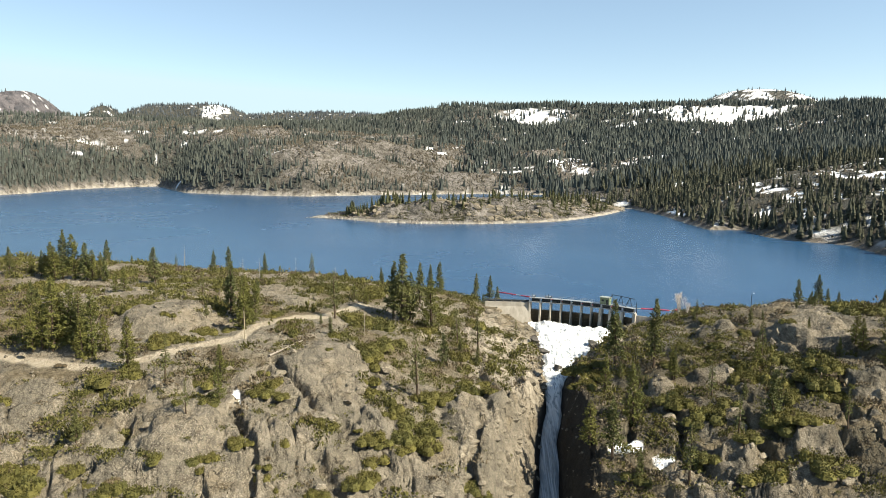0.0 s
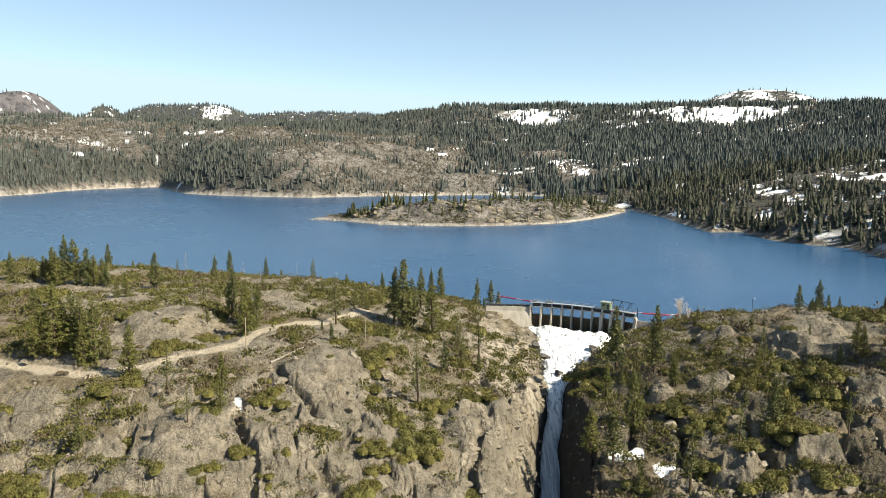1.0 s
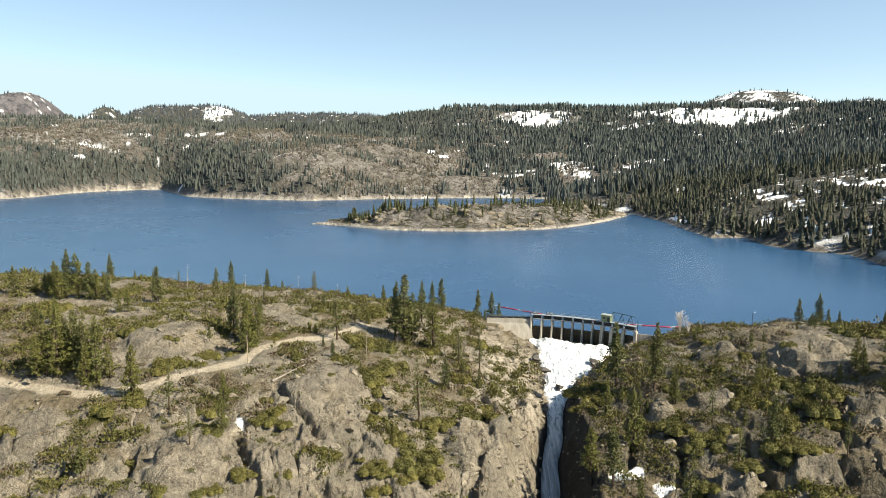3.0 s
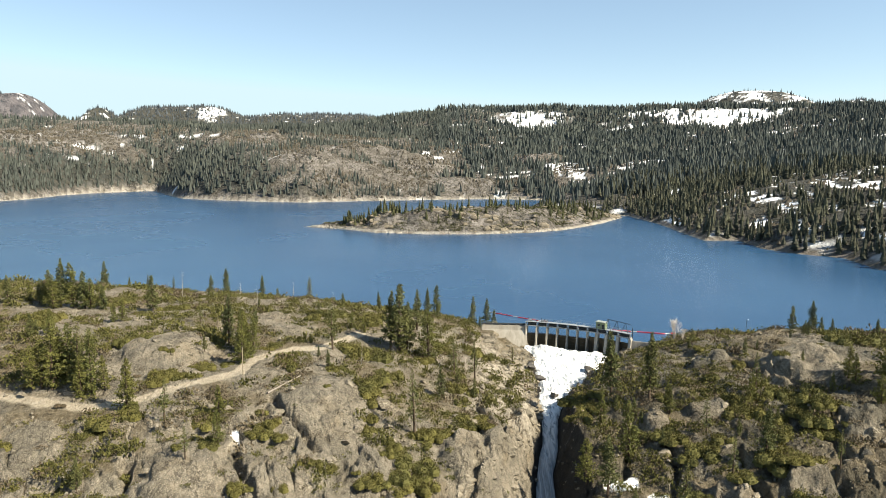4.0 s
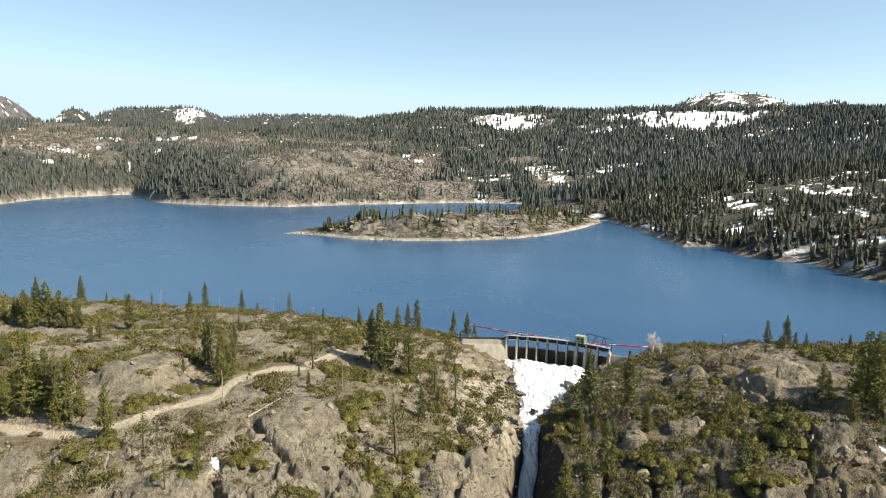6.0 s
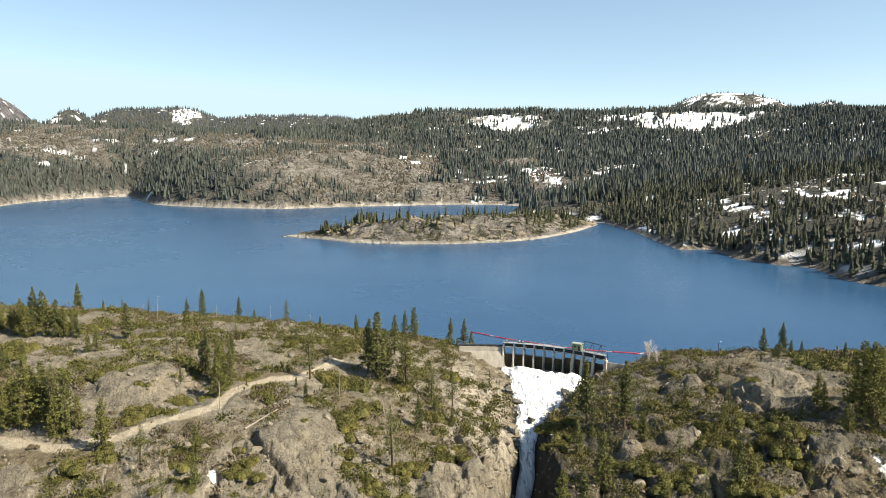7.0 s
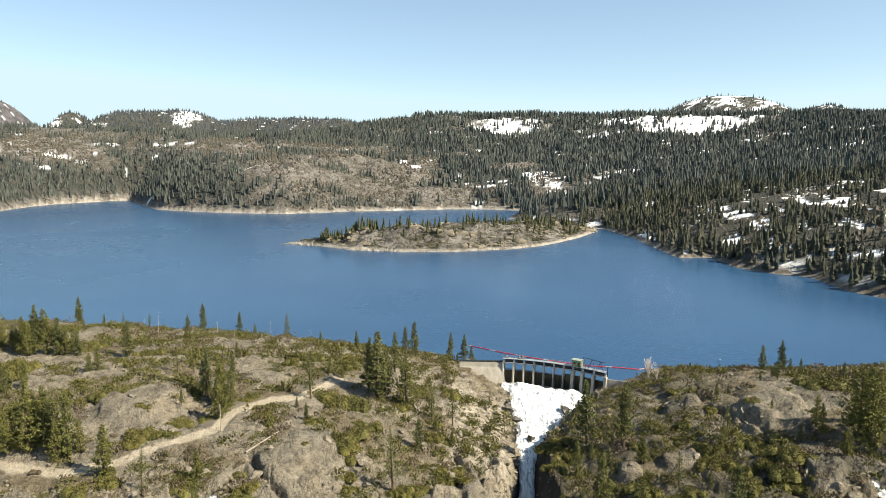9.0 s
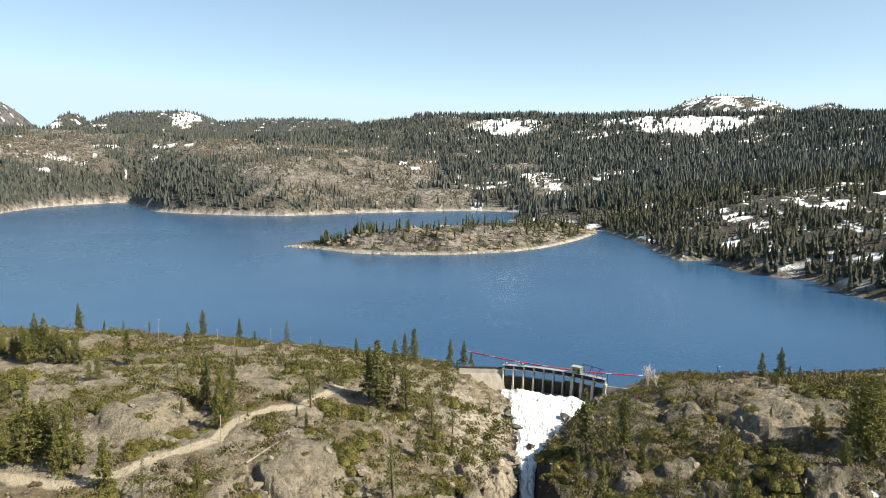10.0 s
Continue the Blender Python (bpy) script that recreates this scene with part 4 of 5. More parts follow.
def conifer_meshes(name, seed, height, spread, first, droop, density, tuft, needles, taper=0.85, lean=0.0):
    """Trunk and crown of one conifer: boughs at all heights, each carrying clumps of needle tufts."""
    rng = np.random.default_rng(seed)
    bm = bmesh.new()
    tip = Vector((lean * height, 0, height))
    stops = [Vector((0, 0, -0.6)), Vector((0.02, 0.01, 0.30 * height)), tip * 0.65 + Vector((rng.normal() * 0.08, rng.normal() * 0.08, 0)), tip]
    radii = [0.022 * height, 0.017 * height, 0.009 * height, 0.02]
    for a, b, ra, rb in zip(stops, stops[1:], radii, radii[1:]):
        rod(bm, a, b, ra, rb, 7)
    base, way, length, outward = [], [], [], []
    boughs = int(10.5 * height * density)
    lobes = rng.uniform(0, 2 * math.pi, 5)
    for k in range(boughs):
        f = ((k + rng.random()) / boughs) ** 0.86
        z = height * (first + (1 - first) * f)
        turn = k * 2.4 + rng.normal() * 0.5
        # the crown bulges and thins unevenly round the trunk
        uneven = 0.84 + 0.20 * math.sin(2 * turn + lobes[0] + 5 * f) + 0.16 * math.sin(3 * turn + lobes[1] - 9 * f) + 0.12 * math.sin(11 * f + lobes[2])
        r = spread * height * max(1 - f, 0.025) ** taper * (0.60 + 0.40 * min(1, f * 4 + 0.2)) * uneven * rng.uniform(0.65, 1.25)
        out = np.array([math.cos(turn), math.sin(turn), 0])
        rise = rng.normal() * 0.12 - droop * (1 - f) + 0.55 * f * f
        root = np.array([lean * z, 0, z])
        if r > 0.8:
            rod(bm, root, root + (out + np.array([0, 0, rise])) * r * 0.85, 0.014 * r + 0.01, 0.012, 3)
        count = max(2, int(r / (0.62 * tuft)) + 1)
        for q in range(count):
            u = 0.30 + 0.70 * (q + rng.random()) / count
            p = root + out * r * u + np.array([0, 0, rise * r * u + 0.14 * r * u * u])
            fan = 5 if density > 0.6 else 4
            for side in range(fan):
                d = rng.normal(size=3) * 0.75 + out * 0.8 + np.array([0, 0, 0.45])
                base.append(p + rng.normal(scale=0.16 * tuft, size=3))
                way.append(d)
                outward.append((out[0], out[1], 0.6))
                length.append(tuft * rng.uniform(0.55, 1.1) * (0.5 + 0.5 * min(1.0, r)))
    base, way, length = np.array(base), np.array(way), np.array(length)
    verts, faces = kites(base, way, length, 0.22 * length, rng, np.array(outward))
    return mesh_of("trunk", bm, BARK), mesh_from("crown", verts, faces, needles)


def tree_thing(name, meshes, label, group):
    tree = tagged(new(name), label, "tree", group)
    part("trunk", meshes[0], None, tree)
    part("crown", meshes[1], None, tree)
    tree.location = (0, 0, -900)
    return tree


def plant(variants, places, rng, sink=0.25, near=0.0):
    """Sets copies of the variants at x, y with a height; the first copy of each uses the thing itself."""
    own = {}
    for k, ((x, y, h), floor) in enumerate(zip(places, ground_heights(places))):
        model, full = variants[k % len(variants)]
        m = pose(x, y, floor - sink, rng.uniform(-2, 2), rng.uniform(-2, 2), rng.uniform(0, 360)) @ Matrix.Diagonal((*(h / full * rng.uniform(0.9, 1.1) for _ in range(2)), h / full, 1))
        if model.name in own:
            copy_thing(model, m)
        else:
            own[model.name] = (model, m)
    for model, m in own.values():
        model.matrix_basis = m


PINES = [(-168.0, 263.0, 10.5), (-159.0, 268.0, 9.3), (-147.5, 262.3, 17.5), (-138.0, 261.8, 13.5), (-168.0, 340, 8.0),
         (-174, 350, 15.5), (-156, 338, 6.2), (-112.8, 263.7, 12.8), (-103.6, 301.7, 9.2), (-72.2, 225.8, 16.0), (-89, 331, 10.0), (-81, 328, 5.5), (-46, 301, 4.2), (-30, 299, 7.4),
         (-20.4, 242.8, 18.9), (-17.0, 239.2, 22.2), (-14.6, 242.8, 16.3), (-12.2, 268, 14.7), (-9.3, 305, 11.0), (-5.5, 316, 13.5), (-4.6, 295.5, 6.8), (11, 311, 11.5), (17, 312, 12.5), (20.5, 306, 9.5), (14, 305, 5.0)]
PINES += [(52.5, 219.4, 19.8), (62.3, 211.5, 20.0), (130.5, 262, 10.0), (138.5, 264, 11.8), (-2.0, 211.4, 9.5), (65.0, 199.4, 8.1), (132.6, 246, 5.1), (-66.1, 221.3, 13.0), (-134.3, 220.6, 8.0),
          (41.5, 173.6, 15.1), (81.5, 173.3, 12.0), (45.9, 164.3, 7.6), (-81.2, 145.5, 7.2), (-110, 343, 13.5), (-131, 262, 9), (-30, 296, 5)]
CEDARS = [(-108.0, 185.2, 18.2), (-111.0, 185.4, 12.2), (-96.7, 184.2, 16.7), (-83.1, 174.8, 12.7), (-63.3, 209.6, 12.7), (-62.2, 218.4, 12.1), (-65.4, 219.4, 13.5), (-6.9, 238.9, 16.5), (50.3, 187.4, 17.0),
          (126.0, 187.9, 22.5), (125.1, 191.9, 20.1), (134.6, 198.9, 14.7), (-115.4, 244.0, 8.3), (-118.2, 243.0, 6.2), (-130.0, 224.4, 7.6), (-58.8, 174.0, 7.7), (-54.7, 160.2, 7.8), (-30.9, 251.5, 6.3),
          (-35.5, 253.4, 6.3), (116.9, 184.3, 7.6), (109.5, 195.1, 5.6), (118.2, 198.8, 8.7)]
CEDARS += [(37.3, 180.6, 11.7), (45.7, 203.3, 10.9), (64.5, 200.1, 8.7), (88.2, 198.7, 7.4), (117.6, 201.8, 9.0), (-104, 188, 15), (-136, 262, 11), (-163.8, 269.5, 8), (-152.4, 263.1, 13), (-143.1, 263.0, 15.8), (-134.4, 266, 9.5), (-156, 266, 9), (-149, 260, 12), (-101.5, 186.5, 14), (-107, 188.5, 14), (-112.5, 183.5, 10), (-98.5, 182, 11), (-94, 186, 9)]
THIN_PINES = [(-100.4, 184.1, 19.8), (-70.6, 168.1, 11.2), (-38.7, 229.6, 16.8), (-143.4, 330, 7.4), (-64, 319, 12.0), (9.2, 234.6, 13.8), (-9.1, 184.6, 18.9), (-87.6, 243.6, 8.8), (91.1, 202.4, 11.2),
              (2.1, 233.0, 12.2), (88.9, 251.7, 6.6), (24.7, 261.3, 8.1), (71.4, 187.3, 10.4), (95.9, 164.8, 10.0), (-133, 335, 7.5), (57.1, 161.2, 15.5), (70.4, 166.5, 11.2), (-59.5, 152.0, 8.0)]
SNAGS = [(-116.3, 302.2, 11.8), (-91.8, 305, 7.2), (-76.0, 274.5, 9.0), (-51, 305, 4.5), (-27.5, 217.4, 8.3), (9.7, 213.0, 7.2), (-18.5, 228.4, 5.8), (1.7, 246.5, 6.2), 
         (-68, 303, 7.5), (-136, 336, 4)]


def small_spots(count):
    """Young pines among the brush of both banks."""
    rng = random.Random(77)
    spots = []
    while len(spots) < count:
        x, y = (rng.uniform(-150, 10), rng.uniform(205, 320)) if rng.random() < 0.45 else (rng.uniform(45, 150), rng.uniform(160, 262))
        gx, gz, gw = gorge_at(np.array([y]))
        if abs(x - gx[0]) > gw[0] + 7 and line_distance(TRACK, np.array([x]), np.array([y]))[0] > 5 and inside_distance(LAKE, np.array([x]), np.array([y]))[0] < -18:
            spots.append((x, y, rng.uniform(2.8, 6.5)))
    return spots


def build_near_trees():
    rng = random.Random(5)
    pines = [(tree_thing("pine_tree", conifer_meshes("pine", 11 + k, h, sp, fi, 0.15, 0.97, 0.66, NEEDLES), "green pine rooted among granite and brush", "pines on the banks"), h)
             for k, (h, sp, fi) in enumerate(((15.0, 0.215, 0.10), (14.0, 0.195, 0.14), (16.0, 0.175, 0.18), (12.0, 0.24, 0.06)))]
    plant(pines, [(x, y, h * 1.08) for x, y, h in PINES] + small_spots(38), rng)
    cedars = [(tree_thing("cedar_tree", conifer_meshes("cedar", 31 + k, h, sp, 0.03, 0.05, 1.0, 0.56, CEDAR_NEEDLES, 0.7), "dense yellow-green cedar standing by the slope", "cedars on the banks"), h)
              for k, (h, sp) in enumerate(((13.0, 0.25), (11.0, 0.28), (15.0, 0.21)))]
    plant(cedars, [(x, y, h * 1.1) for x, y, h in CEDARS], rng)
    thin = [(tree_thing("thin_pine", conifer_meshes("thin", 51 + k, h, sp, 0.22, 0.1, 0.48, 0.55, NEEDLES), "sparse half-bare pine with open crown", "thin pines on the banks"), h)
            for k, (h, sp) in enumerate(((14.0, 0.17), (12.0, 0.15)))]
    plant(thin, THIN_PINES, rng)
    for k, (x, y, h) in enumerate(SNAGS):
        snag = tagged(new("dead_snag"), "bleached bare trunk of a dead tree", "dead tree", "dead snags")
        bm = rod(bmesh.new(), (0, 0, -0.5), (0.15, 0.1, h * 0.6), 0.010 * h + 0.04, 0.007 * h + 0.02, 7)
        rod(bm, (0.15, 0.1, h * 0.6), (0.1, 0.25, h), 0.007 * h + 0.02, 0.02, 6)
        part("trunk", bm, DEAD_WOOD, snag)
        for q in range(rng.randint(9, 15)):
            z, a, r = h * rng.uniform(0.3, 0.95), rng.uniform(0, 6.28), rng.uniform(0.4, 1.4)
            part("branch", rod(bmesh.new(), (0.12, 0.1, z), (0.12 + r * math.cos(a), 0.1 + r * math.sin(a), z + rng.uniform(-0.3, 0.4)), 0.045, 0.01, 4), DEAD_WOOD, snag)
        snag.location = (x, y, ground_z(x, y))


build_near_trees()


def branching(bm, rng, at, way, length, radius, depth):
    """Bare twigs: each limb forks until it is thin."""
    end = at + way * length
    rod(bm, at, end, radius, radius * 0.65, 5 if depth > 2 else 3)
    if depth == 0:
        return
    for k in range(rng.randint(2, 3)):
        turn = Vector((rng.gauss(0, 0.5), rng.gauss(0, 0.5), rng.gauss(0.15, 0.25)))
        branching(bm, rng, at.lerp(end, rng.uniform(0.55, 1.0)), (way + turn).normalized(), length * rng.uniform(0.55, 0.85), radius * 0.55, depth - 1)


def build_bare_trees():
    pale = plain_material("pale_bare_twigs", (0.42, 0.37, 0.31), (0.58, 0.52, 0.46), 1.0, 0.95)
    models = []
    for k in range(2):
        rng = random.Random(70 + k)
        tree = tagged(new("bare_tree"), "leafless tree with pale grey twigs beside the dam", "tree", "bare trees by the dam")
        bm = bmesh.new()
        for q in range(3):
            branching(bm, rng, Vector((0.2 * q, 0.1 * q, -0.3)), Vector((rng.gauss(0, 0.16), rng.gauss(0, 0.16), 1)).normalized(), 2.6, 0.20, 5)
        part("bare_crown", bm, pale, tree)
        models.append((tree, 8.0))
    plant(models, [(87.9, 268.5, 11.0), (22.5, 305.5, 6.5), (90.5, 266.5, 6.0), (19.5, 304, 5.5), (25.5, 304, 6.0), (24, 307, 5), (10, 240, 5), (-3, 236, 5.5), (6, 244, 5), (14, 262, 4.5)], random.Random(9))


build_bare_trees()


# shrubs: domed clumps of small leaves
def shrub_mesh(seed, leaves, material, flat=0.62, leaf=0.28, core=False):
    rng = np.random.default_rng(seed)
    lobes = rng.normal(size=(7, 2)) * 0.42
    pick = rng.integers(0, 7, leaves)
    d = rng.normal(size=(leaves, 3))
    d[:, 2] = np.abs(d[:, 2]) * 0.9 + 0.05
    d /= np.linalg.norm(d, axis=1, keepdims=True)
    size = 0.40 + 0.22 * lattice_value(pick, pick + 3, seed)
    base = d * (size * rng.uniform(0.72, 1.0, leaves))[:, None]
    base[:, :2] += lobes[pick]
    base[:, 2] = base[:, 2] * flat * 1.5
    way = d + rng.normal(size=(leaves, 3)) * 0.5
    length = rng.uniform(0.8, 1.4, leaves) * leaf
    v, f = kites(base - d * 0.06, way, length, length * 0.40, rng, d)
    if not core:
        return v, f
    # the close-grown inside of each lobe
    turn, tier = np.meshgrid(np.arange(7) * 2 * math.pi / 7, (0.0, 0.5, 1.0, 1.45), indexing="ij")
    grid = np.arange(28).reshape(7, 4)
    quads = np.stack([grid[:, :-1], np.roll(grid, -1, 0)[:, :-1], np.roll(grid, -1, 0)[:, 1:], grid[:, 1:]], -1).reshape(-1, 4)
    for k in range(7):
        r = 0.84 * (0.40 + 0.22 * lattice_value(np.array([k]), np.array([k + 3]), seed)[0]) * rng.uniform(0.9, 1.1, turn.shape)
        dome = np.stack([r * np.cos(turn) * np.cos(tier) + lobes[k, 0], r * np.sin(turn) * np.cos(tier) + lobes[k, 1], (r * np.sin(tier) - 0.1) * flat * 1.5], -1).reshape(-1, 3)
        f = np.concatenate([f, quads + len(v)])
        v = np.concatenate([v, dome])
    return v, f


# the larger shrubs: x, y, half-width
SHRUBS = [(-132.8, 273.3, 6.6), (-102.6, 218.5, 4.9), (-85.5, 206.0, 2.3), (-83.2, 166.2, 5.6), (-62.6, 169.3, 5.2), (-83.4, 188.0, 5.4), (-67.5, 200.6, 4.0), (-70.0, 197.5, 4.2), (-74.6, 191.2, 1.8),
          (-107.1, 268.3, 5.0), (-114.0, 257.2, 3.7), (-51.2, 213.2, 6.0), (-25.1, 195.7, 5.7), (-26.9, 233.4, 7.8), (-21.4, 212.2, 4.6), (-46.6, 170.3, 4.6), (-2.7, 186.4, 4.0), (-14.9, 177.1, 3.9),
          (-21.9, 182.4, 3.5), (-36.3, 211.0, 2.2), (4.2, 218.7, 5.4), (-49.5, 263.3, 5.8), (-30.4, 265.8, 7.0), (12.4, 193.7, 3.4), (7.3, 200.1, 2.0), (44.0, 221.9, 6.5), (39.5, 211.4, 4.0), (135.8, 229.1, 8.9)]
SHRUBS += [(97.8, 196.7, 5.7), (84.2, 194.4, 6.1), (80.1, 207.5, 3.5), (101.7, 186.5, 6.1), (73.6, 217.1, 3.3), (-76.6, 229.5, 5.6), (-146.7, 246.6, 8.3), (-57.5, 226.3, 4.4), (-31.4, 231.3, 8.8), (-82.6, 131.8, 5.9),
           (-88.9, 136.7, 5.2), (-53.1, 141.0, 3.6), (-47.4, 149.6, 3.1), (-79.2, 136.2, 4.4), (-65.2, 135.7, 4.8), (7.1, 160.2, 4.8), (-22.3, 149.1, 5.6), (-13.4, 164.4, 5.9), (-18.5, 160.7, 5.2), (-5.8, 186.2, 4.0)]
SHRUBS += [(8.5, 196.5, 4.1), (-38.4, 143.5, 3.0), (49.3, 166.9, 5.7), (67.2, 179.4, 6.0), (84.0, 168.2, 7.0), (89.0, 156.4, 6.7), (73.2, 158.4, 6.1), (63.4, 190.8, 5.9), (45.9, 223.1, 5.1), (85.8, 196.6, 6.3), (96.9, 180.6, 6.0),
           (-68.7, 133.3, 3.6), (-33.3, 161.3, 3.3), (-28.7, 143.3, 3.5)]

MORE_SHRUBS = [(-60.4, 162.8, 3.1), (-57.7, 170.0, 3.1), (-55.8, 158.2, 2.5), (-47.7, 150.1, 1.9), (-85.5, 146.2, 2.5), (-81.9, 150.9, 1.9), (-63.7, 185.3, 3.7), (-49.6, 178.8, 1.9), (-44.7, 176.4, 1.9), (-77.9, 195.9, 2.5), (-74.6, 203.3, 3.1), (-67.5, 208.3, 2.5), (-64.5, 215.2, 2.5), (-103.8, 156.0, 2.5), (-86.6, 138.7, 2.2), (-60.4, 209.9, 1.9), (-114.4, 190.9, 1.9), (-94.5, 218.7, 2.5), (-90.9, 176.1, 2.5), (-81.7, 174.9, 2.5), (-21.7, 207.9, 3.7), (-16.0, 216.4, 3.1), (-35.0, 213.2, 2.5), (-30.8, 229.9, 3.1), (-24.2, 197.8, 3.1), (-21.7, 186.1, 2.5)]
MORE_SHRUBS += [(-9.0, 236.3, 3.1), (-2.1, 252.5, 3.7), (3.7, 230.4, 3.1), (8.7, 258.7, 3.7), (15.1, 260.5, 2.5), (-2.6, 188.0, 3.1), (4.6, 201.5, 3.1), (9.5, 202.4, 2.5), (12.8, 196.4, 2.5), (-11.8, 172.4, 3.7), (-7.6, 172.9, 3.7), (-5.2, 165.2, 3.1), (-14.2, 176.0, 2.5), (-16.1, 162.3, 2.5), (-33.8, 161.2, 1.9), (-28.4, 161.5, 1.9), (-49.3, 171.5, 2.5), (-44.8, 174.2, 2.5), (-37.3, 150.8, 1.9), (15.2, 178.9, 1.2), (70.1, 181.7, 4.3), (76.0, 176.2, 4.3), (87.1, 192.4, 3.7), (81.0, 192.2, 3.7), (87.5, 179.7, 3.7), (96.6, 186.9, 4.3)]
MORE_SHRUBS += [(92.8, 169.8, 3.7), (80.7, 171.5, 3.7), (85.2, 167.1, 3.1), (71.7, 165.1, 3.1), (64.4, 178.3, 3.1), (41.5, 208.8, 3.1), (46.5, 213.9, 2.5), (65.7, 210.6, 2.5), (74.2, 220.5, 2.5), (83.0, 214.5, 2.5), (88.9, 242.8, 2.5), (97.2, 198.7, 3.7), (103.4, 196.3, 3.1), (98.9, 180.0, 3.7), (92.9, 206.2, 2.5), (62.8, 163.6, 3.1), (85.8, 157.5, 3.7), (74.3, 183.8, 3.1), (90.4, 188.9, 3.1), (63.0, 192.7, 3.1), (55.5, 191.8, 3.1), (75.8, 162.5, 3.7), (66.5, 227.7, 2.5), (93.3, 220.3, 2.5), (104.3, 214.4, 2.5)]


def build_shrubs():
    rng = random.Random(21)
    green = [mesh_from("foliage", *shrub_mesh(81 + k, 1300, BRUSH, 0.62, 0.085, True), BRUSH) for k in range(4)]
    dry = [mesh_from("foliage", *shrub_mesh(91 + k, 1000, DRY_BRUSH, 0.5, 0.085, True), DRY_BRUSH) for k in range(2)]
    twigs = []
    for k in range(2):
        bm = bmesh.new()
        for q in range(7):
            a = q * 0.9 + k
            rod(bm, (0, 0, -0.25), (0.5 * math.cos(a), 0.5 * math.sin(a), 0.42), 0.03, 0.012, 4)
        twigs.append(mesh_of("stem_frame", bm, BARK))
    spots = [(x + rng.gauss(0, 0.42) * r, y + rng.gauss(0, 0.42) * r, r * rng.uniform(0.46, 0.70), False) for x, y, r in SHRUBS for _ in range(3)]
    spots += [(x, y, r, rng.random() < 0.1) for x, y, r in MORE_SHRUBS]
    spots = [s for s in spots if all(math.hypot(s[0] - c[0], s[1] + 1.5 - c[1]) > 1.0 + s[2] + 0.5 * c[2] for c in SNOW_PATCHES) and line_distance(TRACK, np.array([s[0]]), np.array([s[1]]))[0] > 2 + 0.7 * s[2]]
    while len(spots) < 296:
        x, y = rng.uniform(-125, 125), rng.uniform(128, 235)
        spots.append((x, y, rng.uniform(0.7, 1.6), rng.random() < 0.35))
    for k, ((x, y, r, is_dry), floor) in enumerate(zip(spots, ground_heights(spots))):
        shrub = tagged(new("shrub"), "grey-brown dry shrub on gritty soil" if is_dry else "rounded olive-green manzanita shrub on granite", "shrub", "dry shrubs" if is_dry else "green shrubs")
        part("foliage", (dry if is_dry else green)[k % (2 if is_dry else 4)], None, shrub)
        part("stem_frame", twigs[k % 2], None, shrub)
        shrub.matrix_basis = pose(x, y, floor - 0.1, 0, 0, rng.uniform(0, 360)) @ Matrix.Diagonal((r * rng.uniform(0.9, 1.25), r, r * rng.uniform(0.95, 1.35), 1))


build_shrubs()


def scattered(rng, count, x0, x1, y0, y1):
    return rng.uniform(x0, x1, count), rng.uniform(y0, y1, count)


def merged(meshes, rng, x, y, z, sx, sz, turns=2 * math.pi):
    """Many turned and scaled copies of a few patterns, as one array of corners and faces."""
    turn = rng.uniform(0, turns, len(x))
    pick = rng.integers(0, len(meshes), len(x))
    verts, faces, at = [], [], 0
    for k, (v, f) in enumerate(meshes):
        sel = np.where(pick == k)[0]
        if not len(sel):
            continue
        c, s = np.cos(turn[sel])[:, None], np.sin(turn[sel])[:, None]
        vx, vy = (v[None, :, 0] * c - v[None, :, 1] * s) * sx[sel][:, None], (v[None, :, 0] * s + v[None, :, 1] * c) * sx[sel][:, None]
        pts = np.stack([vx + x[sel][:, None], vy + y[sel][:, None], v[None, :, 2] * sz[sel][:, None] + z[sel][:, None]], -1)
        verts.append(pts.reshape(-1, 3))
        faces.append((f[None] + (np.arange(len(sel)) * len(v))[:, None, None] + at).reshape(-1, f.shape[1]))
        at += len(sel) * len(v)
    return np.concatenate(verts), np.concatenate(faces)


